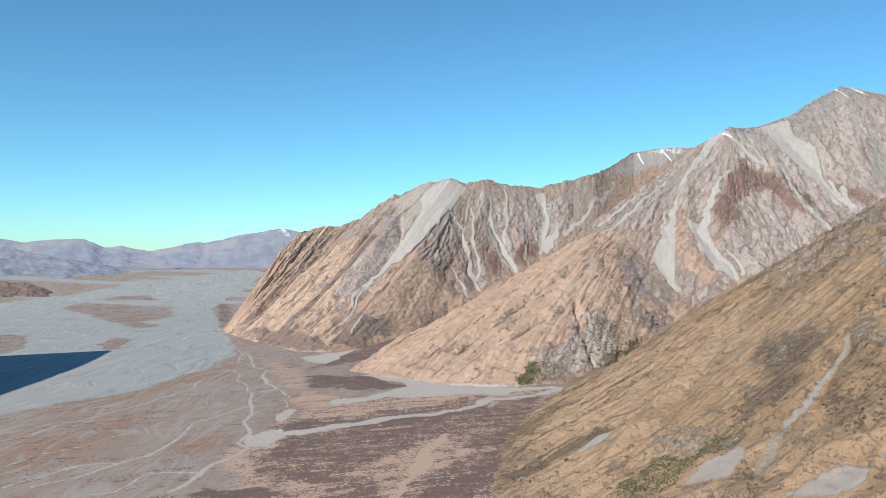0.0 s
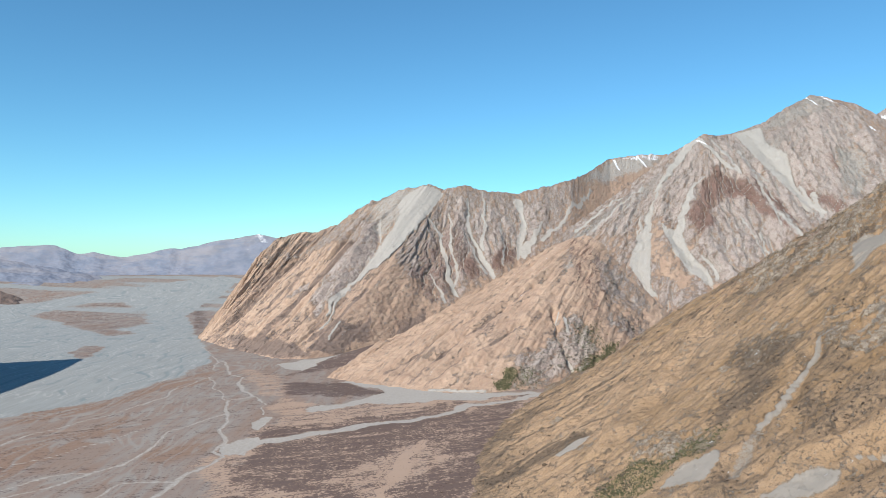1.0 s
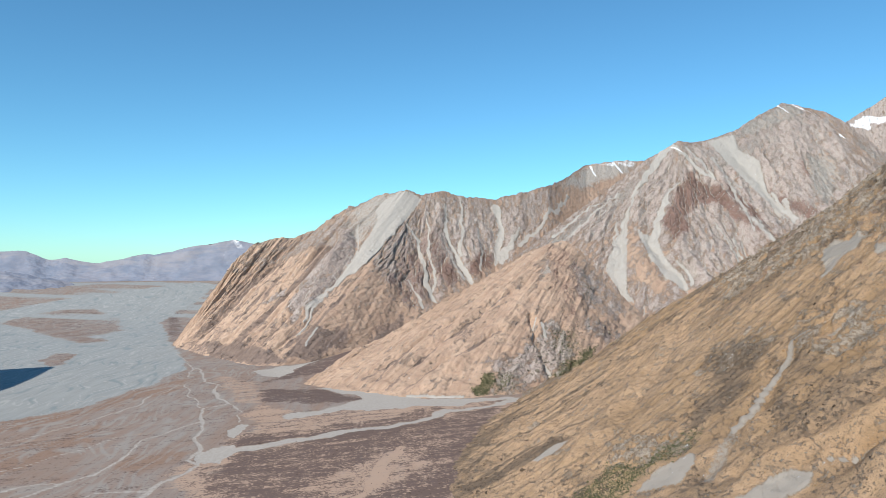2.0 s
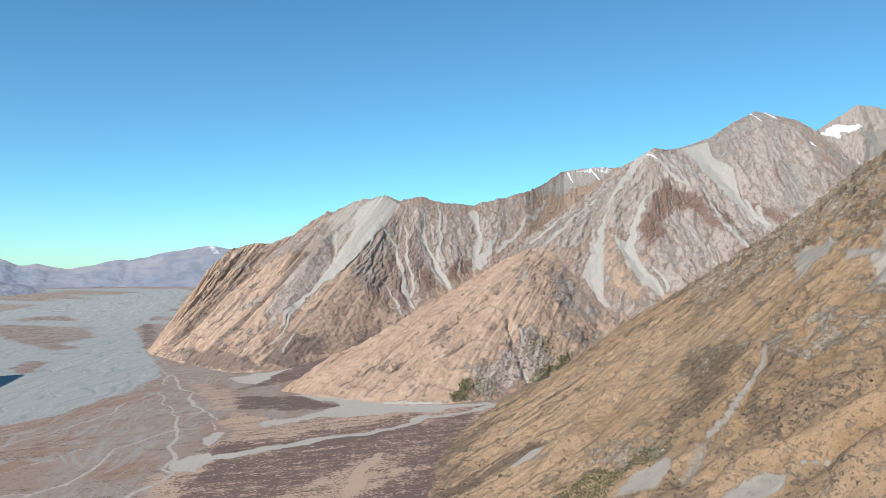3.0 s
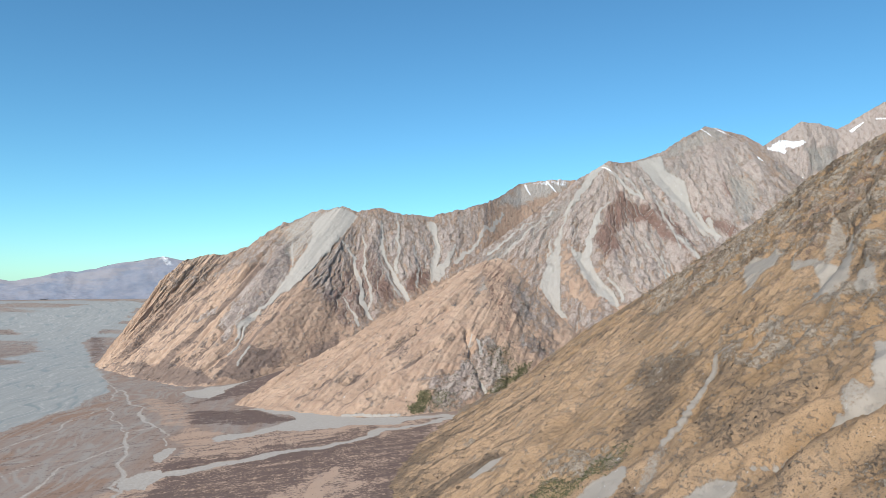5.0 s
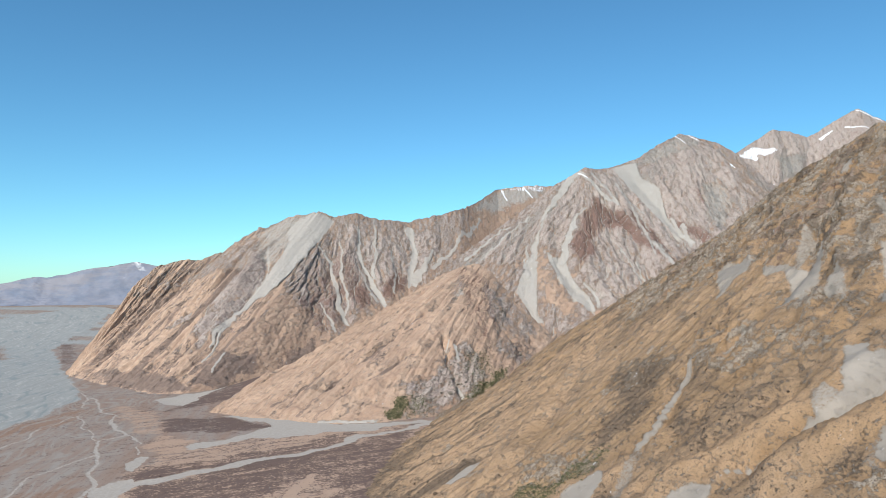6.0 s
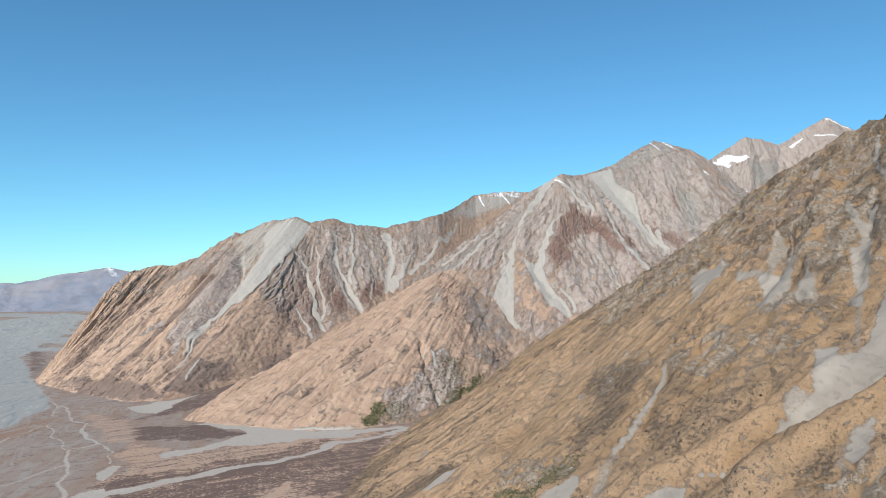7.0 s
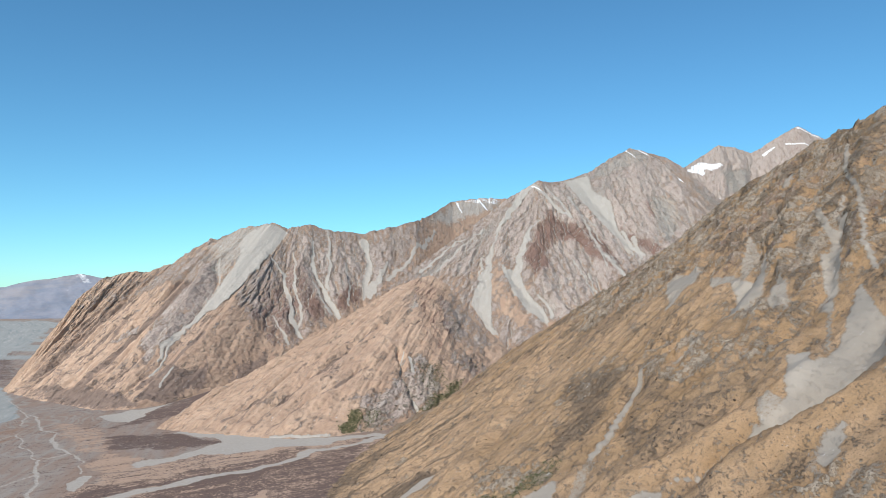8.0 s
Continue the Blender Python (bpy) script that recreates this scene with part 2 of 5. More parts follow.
def fbm(x, y, octaves=4, seed=0, gain=0.5):
    s, a = 0, 1.0
    for i in range(octaves):
        s = s + a * perlin(x * 2 ** i, y * 2 ** i, seed + i * 17)
        a *= gain
    return s


def ridged(x, y, octaves=3, seed=0, gain=0.5):
    """Sharp crests at 1, rounded hollows towards 0."""
    s, a, total = 0, 1.0, 0
    for i in range(octaves):
        s = s + a * (1 - np.abs(perlin(x * 2 ** i, y * 2 ** i, seed + i * 31)))
        total += a
        a *= gain
    return s / total


def smooth(lo, hi, v):
    t = np.clip((v - lo) / (hi - lo), 0, 1)
    return t * t * (3 - 2 * t)


def along(points, n, soft=0):
    """n places along a line whose corners are evenly spaced in the parameter."""
    p = np.array(points, float)
    k = np.linspace(0, len(p) - 1, n)
    out = np.stack([np.interp(k, np.arange(len(p)), p[:, i]) for i in range(3)], 1)
    if soft:
        w = np.hanning(2 * soft + 3)[1:-1]
        w /= w.sum()
        for i in range(3):
            out[:, i] = np.convolve(np.pad(out[:, i], soft, mode="edge"), w, "valid")
    return out


def near_line(X, Y, pts, w0, w1=None, reach=1e9):
    """Distance to a line on the map over its half width there, which runs from w0 to w1; and how far along, 0 to 1."""
    w1 = w0 if w1 is None else w1
    p = np.array(pts, float)
    best, far = np.full(X.shape, 1e9), np.zeros(X.shape)
    span = np.hypot(*np.diff(p, axis=0).T)
    run = np.concatenate([[0], np.cumsum(span)]) / max(span.sum(), 1e-6)
    for i in range(len(p) - 1):
        d = p[i + 1] - p[i]
        t = np.clip(((X - p[i, 0]) * d[0] + (Y - p[i, 1]) * d[1]) / (d @ d + 1e-9), 0, 1)
        s = run[i] + t * (run[i + 1] - run[i])
        q = np.hypot(X - p[i, 0] - t * d[0], Y - p[i, 1] - t * d[1]) / (w0 + (w1 - w0) * s)
        m = q < best
        best, far = np.where(m, q, best), np.where(m, s, far)
    return best, far


def inside(X, Y, pts):
    """Signed distance to an outline on the map, positive inside."""
    p = np.array(pts, float)
    best, odd = np.full(X.shape, 1e9), np.zeros(X.shape, bool)
    for a, b in zip(p, np.roll(p, -1, 0)):
        d = b - a
        t = np.clip(((X - a[0]) * d[0] + (Y - a[1]) * d[1]) / (d @ d + 1e-9), 0, 1)
        best = np.minimum(best, np.hypot(X - a[0] - t * d[0], Y - a[1] - t * d[1]))
        odd ^= ((a[1] > Y) != (b[1] > Y)) & (X < (b[0] - a[0]) * (Y - a[1]) / (b[1] - a[1] + 1e-9) + a[0])
    return np.where(odd, best, -best)


COVERS = ("scree", "rock", "shrub", "ochre", "snow", "green", "rust", "pale")


def sheet(P):
    """Corners and quads of a grid of places."""
    nu, nv = P.shape[:2]
    i = np.arange(nu * nv).reshape(nu, nv)
    return np.stack([i[:-1, :-1], i[1:, :-1], i[1:, 1:], i[:-1, 1:]], -1).reshape(-1, 4)


def mesh_of(name, P, quads, cover, material, fall=None, smooth_faces=True):
    used, back = np.unique(quads, return_inverse=True)
    q = back.reshape(-1, 4).astype(np.int32)
    me = bpy.data.meshes.new(name)
    me.vertices.add(len(used))
    me.vertices.foreach_set("co", P.reshape(-1, 3)[used].astype(np.float32).ravel())
    me.loops.add(q.size)
    me.loops.foreach_set("vertex_index", q.ravel())
    me.polygons.add(len(q))
    me.polygons.foreach_set("loop_start", np.arange(0, q.size, 4, dtype=np.int32))
    me.polygons.foreach_set("use_smooth", np.full(len(q), smooth_faces))
    for layer, keys in (("cover", COVERS[:4]), ("cover_more", COVERS[4:])):
        a = me.attributes.new(layer, "FLOAT_COLOR", "POINT")
        v = np.stack([cover[k].ravel()[used] for k in keys], 1)
        a.data.foreach_set("color", v.astype(np.float32).ravel())
    if fall is not None:
        a = me.attributes.new("fall", "FLOAT_VECTOR", "POINT")
        a.data.foreach_set("vector", fall.reshape(-1, 3)[used].astype(np.float32).ravel())
    me.update()
    me.validate()
    me.materials.append(material)
    return me


def empty_cover(shape):
    return {k: np.zeros(shape) for k in COVERS}


def part_mesh(name, me, parent, label=""):
    ob = new(name, me)
    ob.parent = parent
    return tagged(ob, label) if label else ob


class Flank:
    """A mountain side hung between a crest line and a foot line, cut by gullies that run down the slope."""

    def __init__(self, crest, foot, nu, nv, bend=1.12, crest_soft=2, foot_soft=10, jag=0.0, wander=14.0):
        self.nu, self.nv = nu, nv
        c, f = along(crest, nu, crest_soft), along(foot, nu, foot_soft)
        if jag:
            run = np.concatenate([[0], np.cumsum(np.linalg.norm(np.diff(c, axis=0), axis=1))])
            teeth = (ridged(run / 75, run * 0 + 0.37, 4, 57, 0.6) - 0.72) * jag * smooth(0, 0.03, np.linspace(0, 1, nu))
        self.wander = wander
        v = np.linspace(0, 1, nv)[None, :, None]
        self.v = np.broadcast_to(v[..., 0], (nu, nv))
        self.base = c[:, None] * (1 - v) + f[:, None] * v
        drop = np.clip(1 - v[..., 0], 0, 1) ** bend
        self.base[..., 2] = f[:, None, 2] + (c[:, None, 2] - f[:, None, 2]) * drop
        if jag:     # broken teeth along the crest, which fade a little way down
            self.base[..., 2] += teeth[:, None] * np.exp(-(v[..., 0] / 0.05) ** 1.3)
        self.X, self.Y = self.base[..., 0].copy(), self.base[..., 1].copy()
        du, dv = np.gradient(self.base, axis=0), np.gradient(self.base, axis=1)
        n = np.cross(dv, du)
        n /= np.linalg.norm(n, axis=-1, keepdims=True) + 1e-9
        n *= np.sign(n[..., 2:3] + 1e-6)
        self.normal = n
        mid = np.linalg.norm(np.diff(self.base[:, nv // 3], axis=0), axis=1)
        self.U = np.broadcast_to(np.concatenate([[0], np.cumsum(mid)])[:, None], (nu, nv))
        step = np.linalg.norm(np.diff(self.base, axis=1), axis=2).mean(0)
        self.V = np.broadcast_to(np.concatenate([[0], np.cumsum(step)])[None], (nu, nv))
        here = np.linalg.norm(np.gradient(self.base, axis=0), axis=-1)      # lower relief where the lines draw together
        self.squeeze = np.clip(here / (np.gradient(self.U, axis=0) + 1e-6), 0.05, 1.0)
        self.height = np.zeros((nu, nv))
        self.cover = empty_cover((nu, nv))
        self.owner = np.zeros((nu, nv), int)
        self.parts = []
        self.wx = fbm(self.X / 70, self.Y / 70, 6, 5, 0.6) * 14
        self.wy = fbm(self.X / 70, self.Y / 70, 6, 9, 0.6) * 14

    def erode(self, size, depth, seed, stretch=3.5, crest_hold=0.25, foot_hold=0.3, octaves=4, warp=0.35, gain=0.5):
        wob = fbm(self.U / size * 0.5, self.V / size * 0.35, 3, seed + 50) * warp
        r = ridged(self.U / size + wob, self.V / (size * stretch) + wob * 0.5, octaves, seed, gain)
        hold = crest_hold + (1 - crest_hold) * smooth(0, 0.22, self.v)
        hold = hold * (foot_hold + (1 - foot_hold) * smooth(0, 0.25, 1 - self.v))
        self.height += (r - 0.72) * depth * hold * self.squeeze * (1 - 0.85 * smooth(0.3, 0.8, self.cover["scree"]))
        return r

    def carve(self, depth, side, seed, size=45, amp=9.0, rain=300.0, power=0.42, passes=2, hold_top=0.06, strength=1.0, stretch=2.2):
        """Gullies as running water cuts them: each place drains to the lowest of its neighbours below, and the more
        that gathers, the deeper and wider the cut. Sharp ribs stay between them."""
        nu, nv = self.nu, self.nv
        seedbed = fbm(self.U / size, self.V / (size * stretch), 4, seed, 0.55) * amp
        gap = np.linalg.norm(np.gradient(self.base, axis=0), axis=-1) + 0.05
        hold = (0.2 + 0.8 * smooth(0, hold_top * 3, self.v)) * (0.25 + 0.75 * smooth(0, 0.16, 1 - self.v))
        cut = np.zeros((nu, nv))
        for turn in range(passes):
            E = self.base[..., 2] + (self.height + seedbed - cut) * 0.8
            A = np.ones((nu, nv))
            at = np.arange(nu)
            for j in range(nv - 1):
                low = E[:, j + 1]
                best, to = low.copy(), at.copy()
                for d in (-1, 1, -2, 2):
                    o = np.clip(at + d, 0, nu - 1)
                    m = low[o] < best
                    best, to = np.where(m, low[o], best), np.where(m, o, to)
                A[:, j + 1] += np.bincount(to, weights=A[:, j], minlength=nu)
            D = depth * np.minimum((A / rain) ** power, 1.25)
            for i in range(1, nu):
                D[i] = np.maximum(D[i], D[i - 1] - side * gap[i])
            for i in range(nu - 2, -1, -1):
                D[i] = np.maximum(D[i], D[i + 1] - side * gap[i])
            cut = D if turn == 0 else 0.5 * cut + 0.5 * D
        cut = (np.roll(cut, 1, 1) + 2 * cut + np.roll(cut, -1, 1)) / 4
        self.cut = cut / depth
        self.drain = np.clip((A / rain) ** power, 0, 1.2)
        self.height += (seedbed * 0.5 - cut + depth * 0.45) * hold * strength * self.squeeze * (1 - 0.85 * smooth(0.3, 0.8, self.cover["scree"]))
        return self.cut

    def weather(self, r, rock=1.2, chutes=0.0, where=1.0):
        """Bare rock on the ribs and loose stones in the hollows between them."""
        self.cover["rock"] = np.clip(self.cover["rock"] - (r - r.mean()) * rock, 0, 1)
        if chutes:
            m = smooth(0.42, 0.75, self.drain) * chutes * where
            self.cover["scree"] = np.maximum(self.cover["scree"], m)

    def grain(self, size, depth, seed, octaves=4):
        self.height += fbm(self.X / size, (self.Y + self.base[..., 2]) / size, octaves, seed, 0.55) * depth * (1 - 0.7 * smooth(0.3, 0.8, self.cover["scree"]))

    def ribs(self, size, depth, seed, stretch=6.0, where=1.0, dress=0.0):
        """Long ribs that run down the slope with scrub in the hollows and straw on the crests between."""
        wob = fbm(self.U / size * 0.3, self.V / (size * 4), 2, seed + 40) * 0.16
        r = ridged(self.U / size + wob, self.V / (size * stretch), 4, seed, 0.5)
        r = r - r.mean()
        hold = (0.15 + 0.85 * smooth(0, 0.15, self.v)) * (0.2 + 0.8 * smooth(0, 0.12, 1 - self.v))
        self.height += r * depth * hold * where * self.squeeze * (1 - 0.85 * smooth(0.3, 0.8, self.cover["scree"]))
        if dress:
            free = np.clip(1 - 2 * self.cover["scree"], 0, 1) * where * dress
            self.cover["shrub"] = np.maximum(self.cover["shrub"], 0.75 * smooth(-0.05, -0.16, r) * free)
            self.cover["pale"] = np.maximum(self.cover["pale"], smooth(0.02, 0.12, r) * free)
        return r

    def line(self, pts, w0, w1=None, ragged=1.0):
        return near_line(self.X + self.wx * ragged, self.Y + self.wy * ragged, pts, w0, w1)

    def ridge(self, pts, width, height, end=None):
        """A spur (height over 0) or a gully (under 0) along a line on the map."""
        q, s = self.line(pts, width, width if end is None else end, 0.7)
        hold = (0.15 + 0.85 * smooth(0, 0.2, self.v)) * (0.1 + 0.9 * smooth(0, 0.2, 1 - self.v))
        self.height += height * hold * np.clip(1 - q / 2.2, 0, 1) ** 1.4

    def strip(self, kind, pts, w0, w1=None, name="", label="", amount=1.0, ragged=1.0, dig=0.0):
        """A strip of one cover, as a part of its own where it has a name."""
        q, s = self.line(pts, w0, w1, ragged)
        m = (1 - smooth(0.75, 1.15, q)) * amount
        self.cover[kind] = np.maximum(self.cover[kind], m)
        if kind == "scree":
            for other in ("rock", "shrub", "rust"):
                self.cover[other] *= 1 - m
        if dig:
            self.height -= dig * (1 - smooth(0.2, 1.3, q))
        if name:
            self.parts.append((name, label))
            self.owner[m > 0.5] = len(self.parts)

    def area(self, kind, pts, soft=6.0, name="", label="", amount=1.0, ragged=1.0):
        """A patch of one cover within an outline on the map."""
        d = inside(self.X + self.wx * ragged, self.Y + self.wy * ragged, pts)
        m = smooth(-soft, soft, d) * amount
        self.cover[kind] = np.maximum(self.cover[kind], m)
        if kind in ("scree", "snow"):
            for other in ("rock", "shrub", "rust", "green"):
                self.cover[other] *= 1 - m
        if name:
            self.parts.append((name, label))
            self.owner[m > 0.5] = len(self.parts)

    def clear(self, pts, soft, amount=0.85):
        """Smooth grass, free of rock and scrub, within an outline on the map."""
        m = smooth(-soft, soft, inside(self.X + self.wx * 0.5, self.Y + self.wy * 0.5, pts)) * amount
        for kind in ("rock", "shrub", "green", "rust"):
            self.cover[kind] *= 1 - m
        self.cover["ochre"] = np.maximum(self.cover["ochre"], m * 0.8)

    def blot(self, kind, x, y, rx, ry, turn=0.0, amount=1.0, ragged=1.0):
        a, b = math.cos(radians(turn)), math.sin(radians(turn))
        dx, dy = self.X + self.wx * ragged - x, self.Y + self.wy * ragged - y
        q = np.hypot((dx * a + dy * b) / rx, (dy * a - dx * b) / ry)
        self.cover[kind] = np.maximum(self.cover[kind], amount * (1 - smooth(0.55, 1.2, q)))

    def finish(self, name, label, category, material, back_rows=24, back_run=900, back_way=(0.25, 1.0), group=""):
        P = self.base + self.normal * self.height[..., None]
        wob = fbm(self.X / 110, self.Y / 110, 3, 77) * self.wander
        fall = np.stack([self.U + wob, self.V, self.squeeze], -1)
        thing = tagged(new(name), label, category, group)
        quads = sheet(P)
        who = self.owner.ravel()[quads].max(1)
        for k in range(len(self.parts) + 1):
            sel = quads[who == k]
            if not len(sel):
                continue
            nm, lb = ("slope", "") if k == 0 else self.parts[k - 1]
            part_mesh(nm, mesh_of(nm, P, sel, self.cover, material, fall), thing, lb)
        self.P = P
        # the far side, falling away behind the crest
        if back_rows:
            idx = np.arange(0, self.nu, 3)
            top = P[idx, 0]
            t = np.linspace(0, 1, back_rows)[None, :, None]
            way = np.array((*back_way, 0.0)) / math.hypot(*back_way)
            B = top[:, None] + way * t * back_run
            B[..., 2] = top[:, None, 2] * (1 - t[..., 0]) + (-25) * t[..., 0]
            B[..., 2] += fbm(B[..., 0] / 160, B[..., 1] / 160, 4, 71) * 30 * np.sin(np.pi * t[..., 0])
            cov = empty_cover(B.shape[:2])
            cov["rock"] += 0.5
            part_mesh("far_slope", mesh_of("far_slope", B[:, ::-1], sheet(B), cov, material, B), thing)
        return thing
RANGE_CREST = [(-810, 2552, 2), (-759, 2590, 80), (-679, 2650, 211), (-623, 2690, 298), (-555, 2730, 369), (-474, 2780, 393),
               (-420, 2800, 389), (-331, 2820, 427), (-219, 2850, 512), (-168, 2860, 526), (-56, 2880, 580), (38, 2900, 593),
               (88, 2916, 577), (98, 2920, 574), (108, 2923, 576), (140, 2934, 584), (188, 2950, 594), (283, 2990, 573),
               (413, 3050, 571), (550, 3120, 603), (699, 3220, 649), (821, 3400, 702), (1014, 3700, 816), (1244, 3850, 862),
               (1392, 3950, 877), (1684, 4000, 842)]
RANGE_FOOT = [(-804, 2530, -4), (-802, 2522, -4), (-798, 2514, -4), (-793, 2504, -4), (-785, 2490, -4), (-772, 2465, -4),
              (-745, 2425, -4), (-695, 2350, -4), (-615, 2245, -4), (-575, 2190, -4), (-500, 2105, -4), (-420, 2010, -4),
              (-340, 1995, -4), (-240, 2080, -4), (-120, 2190, -4), (10, 2270, -4), (130, 2320, -4), (270, 2350, -4),
              (380, 2380, -4), (470, 2420, -4), (560, 2480, -4), (650, 2540, -4), (760, 2600, -4), (900, 2680, -4),
              (1000, 2740, -4), (1100, 2800, -4)]
PEAK_CREST = [(432, 2450, 322), (577, 2560, 417), (702, 2640, 496), (889, 2750, 616), (1026, 2820, 712), (1185, 2895, 800),
              (1197, 2900, 806), (1210, 2905, 807), (1319, 2960, 814), (1548, 3080, 893), (1702, 3180, 982), (1901, 3300, 1073),
              (2117, 3300, 1032), (2187, 3250, 969), (2297, 3100, 781), (2380, 2900, 600)]
PEAK_FOOT = [(340, 2060, -4), (390, 2030, -4), (440, 2010, -4), (510, 1985, -4), (590, 1965, -4), (700, 1945, -4), (850, 1925, -4),
             (1000, 1910, -4), (1130, 1900, -4), (1360, 1885, -4), (1480, 1875, -4), (1600, 1860, -4), (1690, 1850, -4),
             (1760, 1840, -4), (1840, 1820, -4), (1910, 1800, -4)]
SNOW_CREST = [(2241, 3500, 912), (2421, 3600, 1042), (2610, 3698, 1137), (2773, 3752, 1227), (2930, 3795, 1229), (3084, 3830, 1206),
              (3298, 3870, 1319), (3509, 3900, 1426), (3700, 3885, 1352), (3930, 3821, 1134)]
SNOW_FOOT = [(1800, 2900, 300), (1950, 2850, 250), (2100, 2800, 200), (2250, 2780, 150), (2400, 2750, 150), (2550, 2700, 150),
             (2700, 2650, 150), (2850, 2600, 150), (3000, 2600, 150), (3200, 2600, 150)]
SPUR_CREST = [(-237, 1720, -2), (-178, 1760, 31), (-123, 1790, 68), (-36, 1820, 101), (101, 1880, 176), (268, 1980, 261), (397, 2060, 327), (460, 2085, 349),
              (500, 2099, 357), (520, 2100, 354), (540, 2096, 341), (555, 2092, 327), (575, 2086, 305), (618, 2070, 243), (684, 2040, 177), (744, 2000, 106)]
SPUR_FOOT = [(-230, 1700, -4), (-225, 1693, -4), (-218, 1686, -4), (-208, 1677, -4), (-185, 1655, -4), (-145, 1630, -4), (-95, 1598, -4), (-45, 1563, -4),
             (10, 1525, -4), (75, 1503, -4), (150, 1505, -4), (225, 1527, -4), (300, 1548, -4), (400, 1590, -4), (480, 1645, -4), (560, 1700, -4)]
HILL_CREST = [(262, 1488, 0), (374, 1450, 65), (472, 1390, 159), (558, 1300, 235), (641, 1235, 301), (695, 1190, 348), (736, 1150, 384),
              (831, 1080, 483), (868, 980, 528), (908, 900, 567), (932, 850, 587), (1000, 600, 640), (1050, 300, 690), (1080, 0, 720)]
HILL_FOOT = [(240, 1460, -4), (195, 1390, -4), (150, 1290, -4), (110, 1180, -4), (80, 1090, -4), (60, 1010, -4), (48, 930, -4),
             (42, 850, -4), (44, 780, -4), (52, 720, -4), (62, 660, -4), (95, 480, -4), (130, 230, -4), (160, -60, -4)]
WEST_CREST = [(-1600, 1801, 5), (-1410, 1676, 230), (-1349, 1502, 500), (-1308, 1230, 510), (-1288, 930, 510), (-1288, 580, 510), (-1329, 75, 480)]
WEST_FOOT = [(-1560, 1810, -4), (-1280, 1680, -4), (-1040, 1450, -4), (-900, 1200, -4), (-850, 900, -4), (-850, 500, -4), (-900, 0, -4)]
# ---- the main range, beyond the side valley ----
main = Flank(RANGE_CREST, RANGE_FOOT, 860, 320, jag=24)
main.ridge([(93, 2909), (2, 2739), (-80, 2530), (-157, 2287), (-233, 2116)], 61.7, 8, 51.4)
main.ridge([(48, 2861), (-63, 2636), (-167, 2461), (-256, 2339), (-300, 2177), (-311, 2074)], 35.8, -5)
main.ridge([(-154, 2724), (-199, 2601), (-264, 2513), (-322, 2412), (-349, 2192), (-376, 2052)], 29.8, 11)
main.ridge([(-154, 2618), (-172, 2501), (-242, 2395), (-272, 2328)], 26.2, -8)
main.ridge([(-474, 2780), (-574, 2666), (-691, 2532), (-719, 2420)], 28.4, 8)
main.ridge([(-331, 2819), (-446, 2674), (-570, 2454), (-573, 2238)], 25.4, 7)
main.ridge([(-410, 2802), (-512, 2682), (-634, 2553), (-671, 2390)], 24.0, -7)
main.ridge([(188, 2947), (151, 2819), (97, 2645), (62, 2424)], 28.8, 9)
main.ridge([(143, 2878), (103, 2737), (117, 2630), (127, 2509)], 24.2, -10)
main.ridge([(202, 2910), (188, 2805), (225, 2713), (267, 2629)], 22.6, -10)
main.ridge([(294, 2992), (284, 2861), (293, 2721), (304, 2655)], 25.3, 9)
main.ridge([(423, 3031), (436, 2928), (404, 2789), (377, 2717)], 26.0, -10)
main.ridge([(549, 3120), (493, 2945), (463, 2809)], 26.9, 8)
main.ridge([(630, 3130), (550, 2966), (463, 2809)], 29.6, -8)
main.ridge([(36, 2746), (68, 2654), (11, 2522), (75, 2470)], 21.2, -8)
main.ridge([(-9, 2668), (-28, 2554), (-49, 2408), (-81, 2275)], 20.2, 6)
main.area("rock", [(-546, 2735), (-194, 2845), (39, 2900), (182, 2945), (438, 3057), (731, 3256), (818, 3386), (643, 2958), (365, 2699), (137, 2513), (62, 2424), (-7, 2472), (-90, 2484), (-197, 2585), (-314, 2663), (-493, 2700), (-618, 2666)], 80.3, amount=0.74)
main.area("rock", [(-272, 2595), (-149, 2655), (-163, 2504), (-241, 2377), (-277, 2349), (-323, 2210), (-365, 2305), (-328, 2451)], 15.0, "rock_bluff", "dark grey shattered rock bluff beside a scree")
main.area("rock", [(-616, 2657), (-554, 2727), (-418, 2800), (-436, 2758), (-558, 2690)], 28.3, amount=0.6)
main.area("rust", [(-30, 2610), (151, 2819), (211, 2665), (112, 2503), (52, 2422), (-49, 2482)], 52.8, amount=0.55)
main.area("rust", [(307, 2760), (369, 2799), (365, 2713), (304, 2655), (262, 2651)], 27.9, amount=0.9)
main.area("rust", [(179, 2694), (238, 2631), (181, 2568), (139, 2616)], 26.9, amount=0.9)
main.strip("scree", [(25, 2855), (-20, 2762), (-83, 2602), (-157, 2461), (-221, 2376)], 36.3, 8.5, "scree_chute", "wide grey scree chute down a mountain gully", ragged=0.7)
main.strip("scree", [(-218, 2387), (-271, 2309), (-300, 2219)], 9.5, 3.8, ragged=0.7)
main.strip("scree", [(-57, 2853), (-109, 2727), (-154, 2637)], 11.2, 24.6, amount=0.55, ragged=0.7)
main.area("scree", [(-167, 2850), (-54, 2880), (91, 2917), (37, 2792), (-30, 2715), (-85, 2627), (-153, 2743), (-214, 2813)], 18.2, amount=0.56)
main.strip("scree", [(-155, 2688), (-152, 2566), (-159, 2503)], 3.2, 3.2, "scree_chute", "narrow pale scree chute", ragged=0.35)
